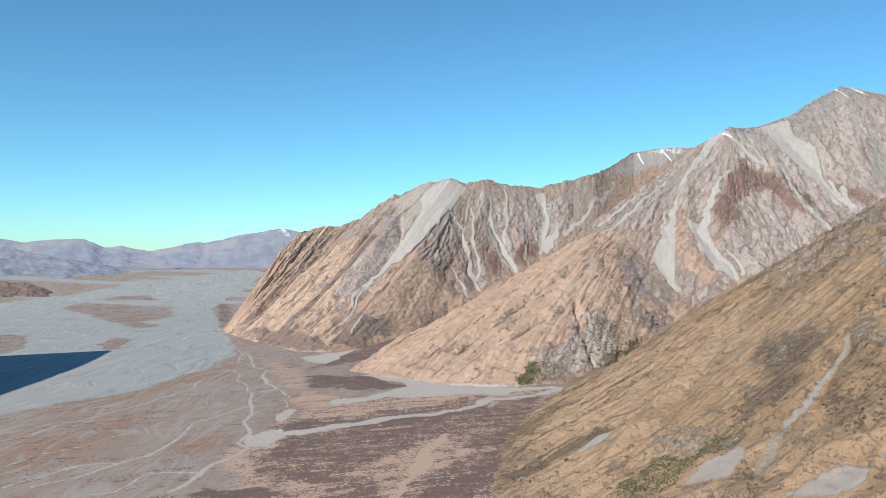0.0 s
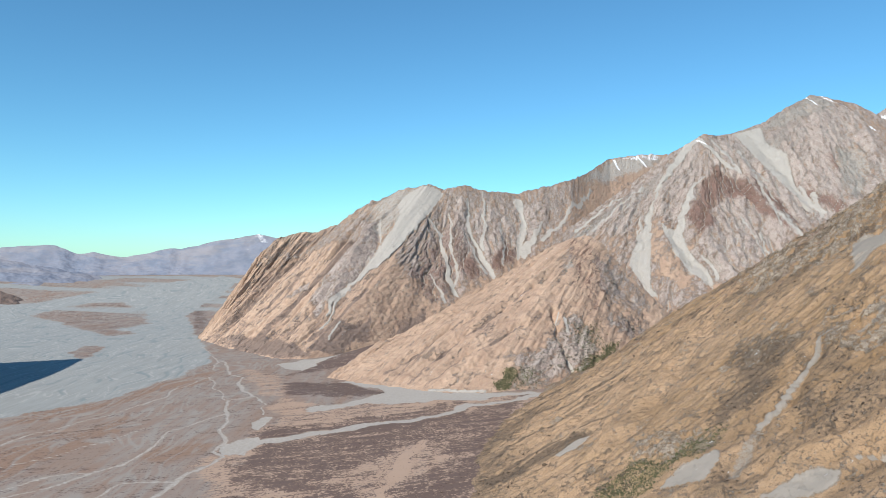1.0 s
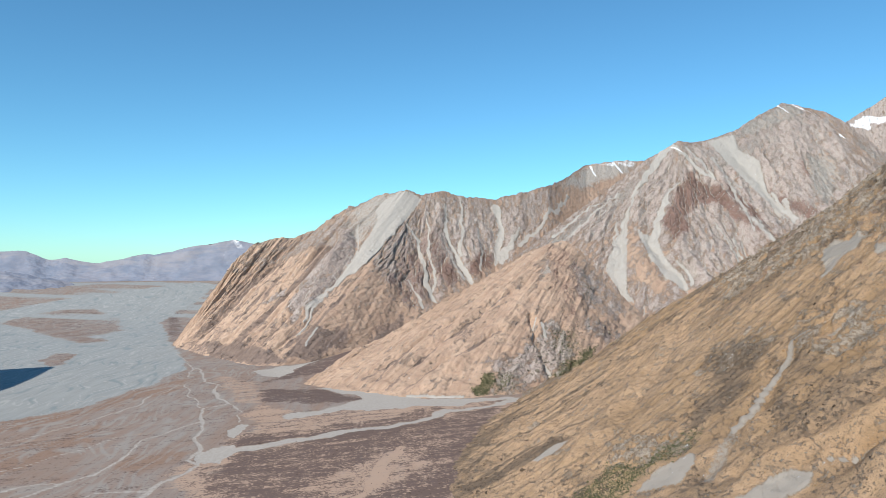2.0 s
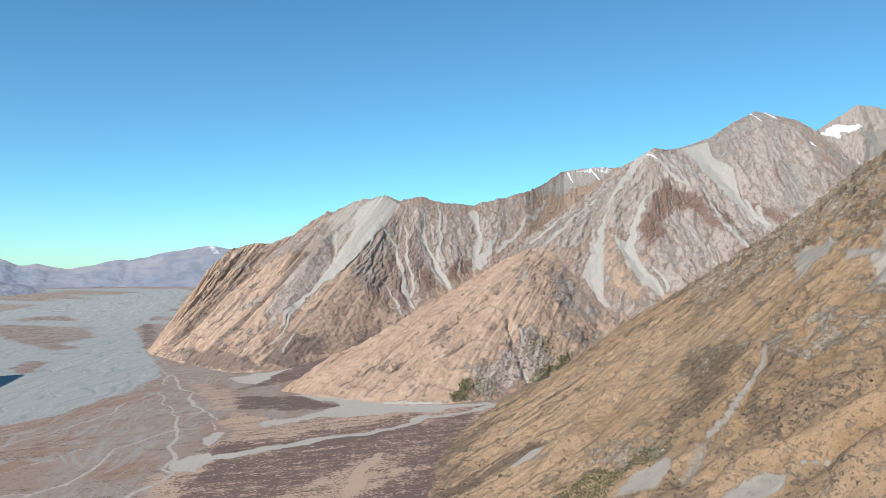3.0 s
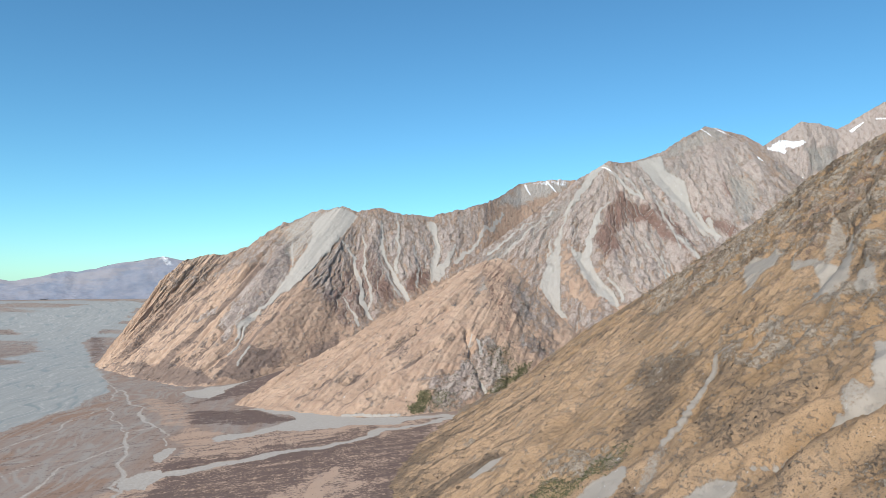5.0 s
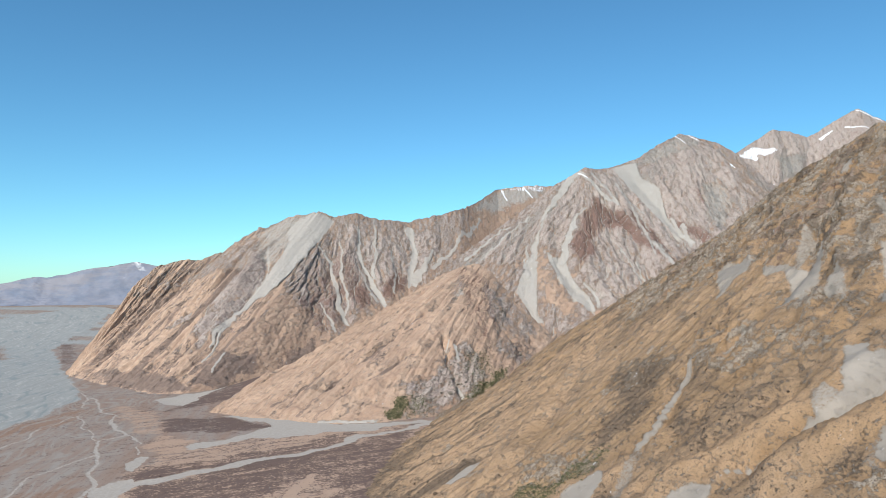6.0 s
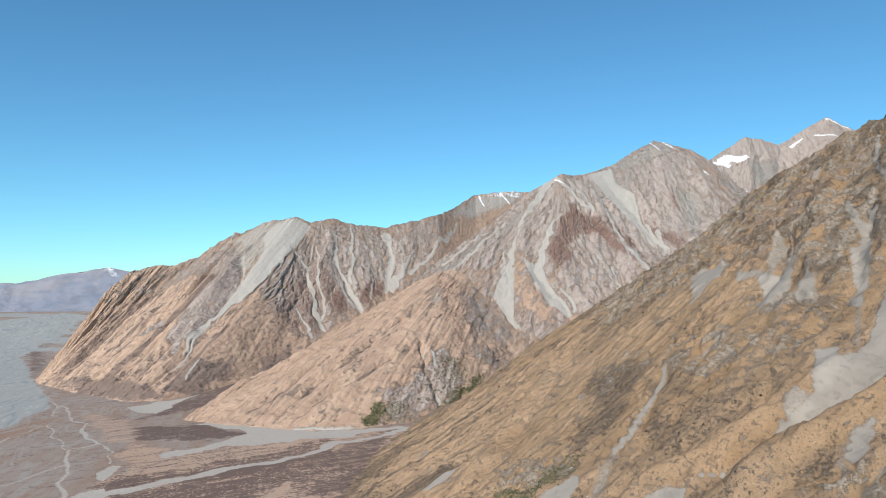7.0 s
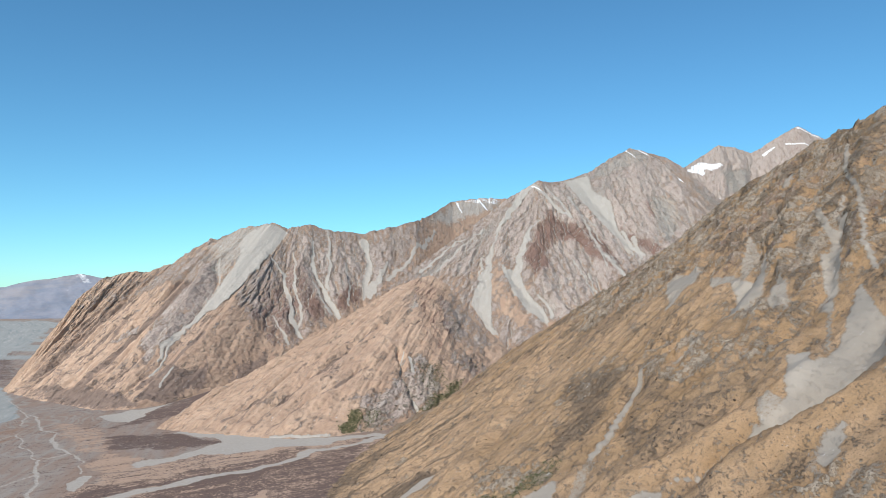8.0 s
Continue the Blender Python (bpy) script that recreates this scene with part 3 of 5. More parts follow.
main.strip("scree", [(196, 2894), (193, 2801), (216, 2744), (246, 2689), (273, 2625)], 4.5, 13.5, "scree_chute", "pale grey scree chute between rock ribs", ragged=0.7)
main.strip("scree", [(167, 2766), (202, 2704), (244, 2633)], 3.3, 8.8, ragged=0.7)
main.strip("scree", [(36, 2751), (79, 2715), (93, 2643), (108, 2565), (127, 2509)], 5.4, 9.7, "scree_chute", "pink-grey scree chute between rock ribs", ragged=0.7)
main.strip("scree", [(117, 2809), (120, 2698), (137, 2594), (120, 2527)], 3.3, 5.4, ragged=0.7)
main.strip("scree", [(33, 2552), (58, 2503), (83, 2463)], 2.0, 5.1, ragged=0.7)
main.strip("scree", [(429, 3020), (437, 2939), (419, 2842), (384, 2745)], 16.7, 7.1, "scree_chute", "pale grey scree chute below the crest", ragged=0.7)
main.strip("scree", [(516, 2940), (467, 2858), (408, 2766)], 4.7, 18.9, ragged=0.7)
main.strip("scree", [(328, 2869), (325, 2757), (323, 2686)], 4.6, 5.7, ragged=0.7)
main.strip("scree", [(267, 2965), (268, 2865), (248, 2723)], 3.5, 5.8, ragged=0.7)
main.strip("scree", [(830, 3321), (627, 2999), (502, 2859)], 5.1, 7.7, ragged=0.7)
main.strip("scree", [(962, 3404), (788, 3147), (608, 2918)], 5.3, 8.0, ragged=0.7)
main.strip("scree", [(-255, 2180), (-279, 2107)], 2.6, 2.6, ragged=0.32)
main.area("snow", [(1024, 3706), (1128, 3774), (1288, 3880), (1374, 3930), (1305, 3840), (1257, 3835), (1197, 3788), (1123, 3755)], 6.5, "snow_patch", "thin white snow along a mountain crest", amount=0.6, ragged=0.6)
main.strip("snow", [(1044, 3708), (1057, 3646)], 7.8, 4.7, "snow_patch", "streak of old white snow in a gully", ragged=0.40)
main.strip("snow", [(1206, 3817), (1242, 3766)], 9.8, 4.9, "snow_patch", "streak of old white snow in a gully", ragged=0.40)
main.area("scree", [(837, 3420), (1012, 3691), (1390, 3934), (1292, 3800), (1078, 3620), (967, 3524), (802, 3329)], 18.5, amount=0.6)
main.area("shrub", [(-576, 2246), (-471, 2183), (-380, 2080), (-303, 2027), (-400, 2011), (-510, 2126)], 13.2, amount=0.95)
main.area("shrub", [(-322, 2035), (-255, 2180), (-156, 2261), (-169, 2192), (-245, 2078)], 13.2, amount=0.9)
main.area("shrub", [(-787, 2569), (-717, 2554), (-707, 2446), (-778, 2483)], 26.7, amount=0.15)
main.area("shrub", [(-153, 2204), (13, 2394), (33, 2372), (-82, 2255)], 18.8, amount=0.8)
main.area("green", [(-442, 2421), (-383, 2426), (-364, 2429), (-364, 2358)], 19.9, amount=0.4)
main.strip("shrub", [(-420, 2799), (-526, 2702), (-625, 2609), (-706, 2513)], 5.5, 10.0, amount=0.3, ragged=0.25)
main.strip("shrub", [(-502, 2748), (-616, 2657), (-710, 2608), (-784, 2571)], 6.7, 12.2, amount=0.3, ragged=0.25)
main.strip("shrub", [(-280, 2562), (-383, 2426), (-479, 2313), (-528, 2201)], 6.9, 12.8, amount=0.8, ragged=0.25)
main.strip("shrub", [(-574, 2708), (-657, 2666), (-727, 2614), (-772, 2581)], 5.6, 10.0, amount=0.3, ragged=0.25)
main.strip("shrub", [(-180, 2340), (-258, 2202), (-334, 2101)], 5.5, 10.0, amount=0.8, ragged=0.25)
main.strip("pale", [(-360, 2704), (-481, 2634), (-581, 2506), (-636, 2373)], 7.5, 13.8, ragged=0.25)
main.strip("pale", [(-462, 2771), (-576, 2673), (-685, 2588), (-761, 2528)], 5.5, 10.0, ragged=0.25)
main.strip("pale", [(-543, 2725), (-646, 2649), (-743, 2602)], 6.7, 12.3, ragged=0.25)
main.strip("pale", [(-246, 2438), (-350, 2331), (-441, 2214)], 6.7, 12.5, ragged=0.25)
main.area("shrub", [(-802, 2558), (-681, 2428), (-505, 2177), (-380, 2080), (-447, 2076), (-675, 2340)], 19.2, amount=0.7)
main.area("scree", [(-95, 2776), (-52, 2853), (6, 2886), (76, 2904), (95, 2901), (17, 2743), (-37, 2636), (-97, 2531), (-143, 2468), (-214, 2380), (-237, 2337), (-215, 2401), (-166, 2514), (-120, 2617), (-83, 2714)], 7, ragged=0.4)
main.strip("scree", [(-238, 2340), (-268, 2289), (-292, 2198), (-309, 2150)], 5, 3, amount=0.8, ragged=0.4)
main.area("scree", [(-196, 2794), (-107, 2794), (-75, 2833), (-84, 2758), (-123, 2681), (-176, 2664), (-225, 2736)], 22, amount=0.5)
main.area("rock", [(-212, 2709), (-161, 2658), (-158, 2535), (-199, 2435), (-222, 2378), (-263, 2332), (-274, 2263), (-300, 2239), (-292, 2417), (-258, 2531), (-224, 2621)], 10, "rock_rib", "dark grey broken rock rib beside a scree", amount=1.0, ragged=0.5)
# scrub cover darkens the rib: grey rock plus its shading, put into colour
main.area("shrub", [(-205, 2690), (-165, 2640), (-162, 2540), (-203, 2435), (-226, 2378), (-267, 2332), (-285, 2250), (-288, 2417), (-250, 2531)], 8, amount=0.5, ragged=0.6)
main.ridge([(-212, 2709), (-200, 2600), (-235, 2500), (-270, 2400), (-295, 2270)], 22, 20)
# dark strip down the rib's right edge, drawn with the scrub cover
main.strip("shrub", [(-170, 2661), (-168, 2557), (-202, 2466), (-227, 2395), (-272, 2319), (-288, 2236)], 6, 4, amount=0.7, ragged=0.4)
for line, width, rise in (([(-346, 2600), (-412, 2510), (-476, 2446), (-550, 2362), (-573, 2248)], 16, -9),
                          ([(-448, 2726), (-532, 2629), (-634, 2553), (-725, 2476)], 14, -8),
                          ([(-250, 2459), (-309, 2329), (-365, 2236), (-408, 2104)], 15, -10),
                          ([(-314, 2681), (-402, 2569), (-495, 2542), (-586, 2437), (-651, 2343)], 18, 8),
                          ([(-16, 2653), (-15, 2577), (-63, 2445), (-124, 2308)], 15, -5),
                          ([(17, 2733), (38, 2674), (5, 2571), (-45, 2478), (-90, 2353), (-155, 2217)], 20, 6),
                          ([(97, 2816), (81, 2695), (89, 2590), (123, 2509)], 14, -6),
                          ([(186, 2949), (156, 2833), (127, 2734), (144, 2630), (161, 2553)], 18, 6)):
    main.ridge(line, width, rise)
main.area("rock", [(-427, 2489), (-397, 2482), (-376, 2414), (-454, 2427), (-483, 2435)], 12, amount=0.8)
main.area("shrub", [(-301, 2149), (-241, 2202), (-250, 2145), (-290, 2067), (-325, 2037)], 10, amount=0.9)
main.area("shrub", [(-87, 2305), (5, 2411), (24, 2363), (-86, 2241), (-151, 2176)], 14, amount=0.8)
main.area("shrub", [(-641, 2368), (-457, 2178), (-335, 2049), (-343, 2011), (-526, 2135), (-628, 2262)], 12, amount=0.9)
main.cover["rock"] = np.maximum(main.cover["rock"], 0.04 + 0.18 * fbm(main.X / 120, main.Y / 120, 3, 81))
bare = smooth(0.35, 0.65, main.cover["rock"])
left = (smooth(0.52, 0.42, np.linspace(0, 1, main.nu)) * smooth(0.02, 0.16, np.linspace(0, 1, main.nu)))[:, None] * (1 - 0.7 * bare)
main.ribs(70, 48, 130, 14, left, 1.1)
main.ribs(26, 14, 133, 16, 0.2 + 0.8 * left, 0.8)
lines = fbm(main.U / 30 + 0.1 * fbm(main.X / 80, main.Y / 80, 2, 139), main.V / 800, 4, 140, 0.62)
free = left * np.clip(1 - 2 * main.cover["scree"], 0, 1)
main.cover["shrub"] = np.maximum(main.cover["shrub"], 0.8 * smooth(0.12, 0.4, lines) * free)
main.cover["pale"] = np.maximum(main.cover["pale"], smooth(-0.05, -0.35, lines) * free)
main.height -= 5 * lines * free * main.squeeze
low = smooth(0.62, 0.85, main.v + 0.1 * fbm(main.X / 60, main.Y / 60, 3, 137)) * left
main.cover["shrub"] = np.maximum(main.cover["shrub"], 0.62 * low * smooth(0.1, -0.15, fbm(main.U / 55, main.V / 260, 3, 138)))
main.ribs(75, 9, 135, 4, bare)
bare *= (1 - 0.7 * smooth(0.7, 0.84, np.linspace(0, 1, main.nu))[:, None]) * (0.3 + 0.7 * main.squeeze)
main.weather(main.carve(3.2, 0.22, 3, 40, 6, rain=230, stretch=2.2, strength=0.2 + 0.8 * bare), 0.4, 0.85, bare)
main.carve(2.4, 0.3, 5, 18, 2, rain=70, stretch=1.6, strength=0.25 + 0.75 * bare)
main.cover["scree"] = np.maximum(main.cover["scree"], 0.55 * smooth(0.5, 0.85, main.drain) * bare)
main.grain(45, 3.0 * bare, 33, 5)
main.grain(20, 2.2, 31, 5)
edge = smooth(0.1, 0.26, np.linspace(0, 1, main.nu))[:, None]
main.cover["shrub"] *= 0.35 + 0.65 * edge
main.cover["rock"] *= 0.5 + 0.5 * edge
main.finish("mountain_range", "bare brown mountain range with grey screes and rocky ribs", "mountain", FAR_LAND)

# ---- the high peak and the snowy ones behind it ----
peak = Flank(PEAK_CREST, PEAK_FOOT, 560, 300, jag=12)
peak.ridge([(1196, 2896), (1092, 2750), (1006, 2588), (1002, 2383), (1001, 2244)], 79.5, 24, 68.1)
peak.ridge([(1056, 2774), (888, 2619), (810, 2470), (733, 2332), (740, 2210)], 32.1, -16)
peak.ridge([(1123, 2775), (1004, 2617), (919, 2498), (892, 2398), (951, 2215)], 28.5, -16)
peak.ridge([(1028, 2821), (926, 2635), (874, 2479), (838, 2308)], 33.3, 18)
peak.ridge([(889, 2750), (764, 2625), (681, 2479)], 29.0, 16)
peak.ridge([(1318, 2960), (1270, 2751), (1279, 2549), (1315, 2417)], 43.6, 18)
peak.ridge([(1198, 2847), (1232, 2737), (1277, 2578), (1226, 2363)], 35.6, -17)
peak.ridge([(1454, 2991), (1471, 2838), (1491, 2683), (1499, 2529)], 43.5, -18)
peak.ridge([(1898, 3292), (1763, 3018), (1666, 2703), (1639, 2525)], 68.8, 24, 55.0)
peak.ridge([(1700, 3174), (1572, 2986), (1555, 2740), (1573, 2585)], 34.9, 13)
peak.ridge([(1922, 3119), (1798, 2839), (1720, 2584)], 41.3, -14)
peak.ridge([(2016, 3221), (1953, 2827), (2135, 2674)], 58.0, 18)
peak.area("rock", [(575, 2553), (889, 2750), (1196, 2896), (1551, 3082), (1899, 3298), (2062, 3097), (1929, 2761), (1702, 2495), (1447, 2474), (1162, 2311), (980, 2200), (985, 2385), (909, 2446), (817, 2524), (634, 2463), (508, 2428)], 71.5, amount=0.88)
peak.area("rock", [(646, 2591), (936, 2762), (869, 2562), (738, 2466), (656, 2458)], 43.8, amount=0.9)
peak.area("rock", [(918, 2392), (1080, 2424), (1175, 2339), (1013, 2197), (954, 2223)], 41.4, amount=0.8)
peak.area("scree", [(807, 2498), (828, 2461), (784, 2341), (753, 2242), (761, 2196), (740, 2210), (720, 2311), (711, 2351), (752, 2419)], 5.0, "scree_chute", "long grey scree fan ending in a point", ragged=0.25)
peak.strip("scree", [(936, 2661), (874, 2592), (834, 2518), (806, 2469)], 4.4, 13.2, ragged=0.7)
peak.strip("scree", [(1137, 2869), (1027, 2765), (907, 2644)], 19.2, 4.8, ragged=0.7)
peak.area("scree", [(868, 2484), (882, 2456), (933, 2455), (921, 2382), (929, 2319), (952, 2257), (953, 2211), (925, 2218), (885, 2277), (866, 2355), (866, 2426)], 5.1, "scree_chute", "forked grey scree chute down a mountain face", ragged=0.25)
peak.strip("scree", [(1103, 2672), (1035, 2614), (968, 2514), (920, 2445)], 4.5, 14.6, ragged=0.7)
peak.strip("scree", [(1155, 2881), (1193, 2834), (1230, 2764), (1260, 2719)], 17.4, 6.2, "scree_chute", "pale scree below a rocky shoulder", ragged=0.7)
peak.area("scree", [(1361, 2978), (1519, 3047), (1496, 2949), (1542, 2880), (1496, 2714), (1498, 2634), (1488, 2544), (1471, 2591), (1450, 2664), (1417, 2771), (1385, 2876)], 7.7, "scree_chute", "broad smooth grey scree below a saddle", ragged=0.3)
peak.strip("scree", [(1326, 2857), (1349, 2749), (1385, 2705)], 8.8, 5.0, ragged=0.7)
peak.strip("scree", [(1526, 2646), (1505, 2541)], 7.4, 4.9, ragged=0.7)
peak.strip("scree", [(1334, 2529), (1332, 2434)], 5.7, 3.4, ragged=0.7)
peak.strip("scree", [(1218, 2439), (1195, 2337)], 4.4, 3.3, ragged=0.7)
peak.strip("scree", [(957, 2316), (972, 2222)], 4.0, 5.0, ragged=0.7)
peak.strip("scree", [(766, 2429), (824, 2551)], 4.3, 3.2, amount=0.8, ragged=0.7)
peak.strip("scree", [(773, 2654), (567, 2523)], 3.3, 4.4, ragged=0.7)
peak.strip("scree", [(870, 2689), (628, 2515)], 3.3, 4.4, ragged=0.7)
peak.area("scree", [(1715, 2823), (1870, 2926), (1795, 2721), (1637, 2572), (1651, 2676)], 13.2, amount=0.52)
peak.area("scree", [(1463, 3005), (1700, 3174), (1898, 3292), (1982, 3258), (1838, 3143), (1634, 3055)], 14.7, amount=0.5)
peak.strip("snow", [(1853, 3271), (1875, 3211)], 6.1, 3.1, "snow_patch", "small white snow streak near a summit", ragged=0.10)
peak.strip("snow", [(1942, 3300), (2047, 3233)], 4.7, 3.1, "snow_patch", "small white snow streak near a summit", amount=0.8, ragged=0.10)
peak.strip("snow", [(1158, 2870), (1189, 2845)], 3.8, 2.5, "snow_patch", "small white snow streak near a summit", ragged=0.10)
peak.strip("snow", [(2059, 3111), (2072, 3084)], 6.1, 3.0, ragged=0.10)
peak.area("green", [(1692, 2787), (1870, 2926), (1762, 2714), (1629, 2642)], 40.0, amount=0.35)
peak.area("green", [(957, 2316), (1003, 2332), (982, 2242), (949, 2249)], 30.4, amount=0.4)
peak.ridge([(1204, 2889), (1225, 2765), (1269, 2703), (1310, 2547), (1337, 2413)], 26, 14)
for face, amount in (([(1165, 2738), (1229, 2694), (1286, 2665), (1310, 2547), (1316, 2433), (1288, 2488), (1248, 2586), (1171, 2592), (1070, 2520), (1045, 2415), (964, 2399), (973, 2504), (1060, 2604)], 0.9),
                     ([(1298, 2712), (1353, 2654), (1381, 2550), (1362, 2436), (1338, 2520), (1310, 2591)], 0.85),
                     ([(1505, 2732), (1543, 2629), (1612, 2547), (1556, 2534), (1497, 2633)], 0.8),
                     ([(1702, 2851), (1758, 2696), (1710, 2661), (1659, 2779)], 0.7)):
    peak.area("rust", face, 20, amount=amount)
peak.area("ochre", [(861, 2558), (846, 2419), (868, 2289), (888, 2192), (824, 2225), (787, 2280), (798, 2404)], 14, amount=0.4)
for line, w0, w1 in (([(1228, 2886), (1257, 2810), (1263, 2715)], 9, 5), ([(1333, 2865), (1335, 2717), (1322, 2593), (1295, 2459)], 4, 5),
                     ([(1509, 2696), (1501, 2600), (1520, 2553)], 6, 8), ([(1173, 2500), (1188, 2400), (1169, 2320)], 3, 4),
                     ([(1310, 2547), (1328, 2436), (1331, 2402)], 4, 6)):
    peak.strip("scree", line, w0, w1, ragged=0.4)
peak.area("pale", [(1066, 2413), (1206, 2350), (1126, 2234), (1000, 2221), (979, 2310)], 30, amount=0.6)
peak.area("scree", [(1752, 2891), (1767, 2711), (1878, 2801), (1898, 2950)], 25, amount=0.5)
grassy = smooth(-14, 14, inside(peak.X + peak.wx, peak.Y + peak.wy, [(861, 2558), (846, 2419), (868, 2289), (888, 2192), (824, 2225), (787, 2280), (798, 2404)]))
peak.cover["rock"] = np.maximum(peak.cover["rock"], 0.6 + 0.25 * fbm(peak.X / 120, peak.Y / 120, 3, 82)) * (1 - 0.8 * grassy)
bare = smooth(0.35, 0.65, peak.cover["rock"])
peak.ribs(85, 20, 141, 4, bare)
peak.ribs(30, 8, 143, 4, bare)
peak.weather(peak.carve(6.0, 0.28, 7, 42, 7, rain=230, stretch=2.2, strength=0.3 + 0.7 * bare), 0.4, 0.85, bare)
peak.carve(2.6, 0.3, 8, 18, 2, rain=70, stretch=1.6, strength=0.3 + 0.7 * bare)
peak.cover["scree"] = np.maximum(peak.cover["scree"], 0.55 * smooth(0.5, 0.85, peak.drain) * bare)
peak.grain(45, 3.0 * bare, 37, 5)
peak.grain(20, 2.2, 35, 5)
peak.finish("mountain_peak", "high rocky mountain with long grey scree chutes", "mountain", FAR_LAND)

snowy = Flank(SNOW_CREST, SNOW_FOOT, 260, 160, jag=20)
snowy.area("rock", [(2359, 3562), (2770, 3751), (2927, 3794), (3081, 3829), (3511, 3899), (3712, 3882), (3057, 3219), (2112, 3206)], 95.7, amount=0.95)
snowy.area("rust", [(3349, 3877), (3511, 3899), (3626, 3880), (3297, 3632), (3179, 3691)], 83.1, amount=0.35)
snowy.area("snow", [(2396, 3578), (2519, 3626), (2609, 3667), (2636, 3649), (2722, 3625), (2684, 3602), (2589, 3610), (2519, 3573), (2481, 3583)], 7.2, "snowfield", "white snowfield in a high mountain basin", amount=0.8)
snowy.strip("snow", [(2440, 3534), (2464, 3478), (2539, 3429)], 8.7, 3.5, "snow_patch", "narrow white snow streak on a dark ridge", ragged=0.10)
snowy.strip("snow", [(3138, 3787), (3247, 3814)], 12.2, 4.1, ragged=0.10)
snowy.strip("snow", [(3332, 3807), (3450, 3746)], 8.3, 6.2, amount=0.7, ragged=0.10)
snowy.strip("snow", [(3496, 3888), (3669, 3876)], 6.5, 6.5, amount=0.7, ragged=0.10)
snowy.area("scree", [(2665, 3590), (2969, 3689), (2773, 3503), (2635, 3476)], 22.1, amount=0.5)
snowy.carve(26, 0.35, 11, 90, 14)
snowy.cover["rock"] = np.maximum(snowy.cover["rock"], 0.95)
snowy.erode(25, 12, 16)
snowy.finish("snowy_peak", "distant grey rocky peaks with a white snowfield", "mountain", FAR_LAND)

# ---- the brown spur in front of them ----
spur = Flank(SPUR_CREST, SPUR_FOOT, 500, 280, bend=0.95)
for line, width, rise in (([(302, 1868), (190, 1769), (136, 1727), (71, 1672), (3, 1615), (-28, 1580)], 11, -9),
                          ([(255, 1712), (163, 1647), (88, 1618), (41, 1576), (9, 1556)], 10, -9),
                          ([(226, 1823), (133, 1782), (60, 1740), (-10, 1678), (-55, 1625)], 10, -9),
                          ([(105, 1783), (17, 1712), (-43, 1662), (-88, 1642)], 9, -7),
                          ([(213, 1947), (116, 1889), (18, 1843), (-53, 1783)], 10, -6),
                          ([(324, 1778), (209, 1688), (121, 1608), (54, 1552)], 14, 8),
                          ([(371, 1941), (244, 1845), (146, 1762), (73, 1707), (3, 1649)], 14, 7),
                          ([(340, 1765), (340, 1706), (350, 1653), (359, 1599)], 9, -16),
                          ([(537, 1923), (562, 1896), (582, 1855)], 12, -12),
                          ([(518, 2069), (571, 2037), (588, 1983), (634, 1937)], 16, -8)):
    spur.ridge(line, width, rise)
spur.area("rock", [(507, 2023), (571, 2037), (596, 1978), (543, 1910), (498, 1926)], 12, amount=0.7)
spur.area("rock", [(506, 1864), (573, 1904), (609, 1865), (549, 1798), (504, 1804)], 14, amount=0.75)
spur.area("pale", [(409, 2009), (467, 2037), (435, 1970), (409, 1966)], 12, amount=0.7)
spur.area("shrub", [(161, 1755), (192, 1718), (161, 1692), (135, 1714)], 10, amount=0.6)
# dark lines down four of the gullies, drawn with the scrub cover
for line in ([(302, 1868), (190, 1769), (136, 1727), (71, 1672), (3, 1615), (-28, 1580)], [(255, 1712), (163, 1647), (88, 1618), (41, 1576), (9, 1556)],
             [(226, 1823), (133, 1782), (60, 1740), (-10, 1678), (-55, 1625)], [(105, 1783), (17, 1712), (-43, 1662), (-88, 1642)]):
    spur.strip("shrub", line, 3.0, 5.0, amount=0.7, ragged=0.25)
spur.area("rock", [(231, 1615), (290, 1647), (350, 1744), (401, 1782), (436, 1749), (412, 1644), (330, 1585), (271, 1543), (194, 1523), (215, 1584)], 13.7, "rock_bluff", "grey rocky bluff with scattered green scrub", amount=0.8)
spur.area("rock", [(554, 2082), (601, 2076), (691, 2035), (617, 1902), (531, 1878), (547, 1990)], 34.0, amount=0.6)
spur.area("rock", [(400, 1996), (459, 2037), (459, 1969), (401, 1920)], 24.8, amount=0.55)
spur.strip("scree", [(368, 1759), (369, 1726)], 5.1, 5.1, "scree_scar", "pale bare rock scar on a brown slope", ragged=0.20)
spur.strip("scree", [(355, 1773), (333, 1716), (345, 1678)], 1.4, 1.4, ragged=0.20)
spur.strip("scree", [(547, 1881), (561, 1856)], 3.2, 3.2, "scree_scar", "pale eroded gully on a brown slope", ragged=0.20)
spur.strip("scree", [(338, 1685), (355, 1643), (359, 1617)], 2.1, 3.5, ragged=0.20)
spur.strip("scree", [(19, 1529), (83, 1510), (136, 1510)], 5.0, 3.7, amount=0.9, ragged=0.30)
spur.area("scree", [(394, 1930), (430, 1981), (436, 1941)], 6.5, amount=0.5)
spur.area("green", [(165, 1546), (207, 1575), (205, 1529), (162, 1516)], 9.5, "scrub_patch", "patch of dark green scrub at a cliff foot")
spur.area("green", [(215, 1584), (255, 1592), (276, 1564), (238, 1535), (205, 1529)], 16.1, amount=0.55)
spur.area("green", [(347, 1593), (441, 1706), (515, 1776), (486, 1716), (373, 1601)], 14.2, amount=0.9)
spur.area("green", [(396, 1762), (462, 1799), (454, 1713), (388, 1665)], 29.4, amount=0.42)
spur.area("shrub", [(548, 1893), (617, 1902), (591, 1834), (536, 1797), (519, 1835)], 19.8, amount=0.7)
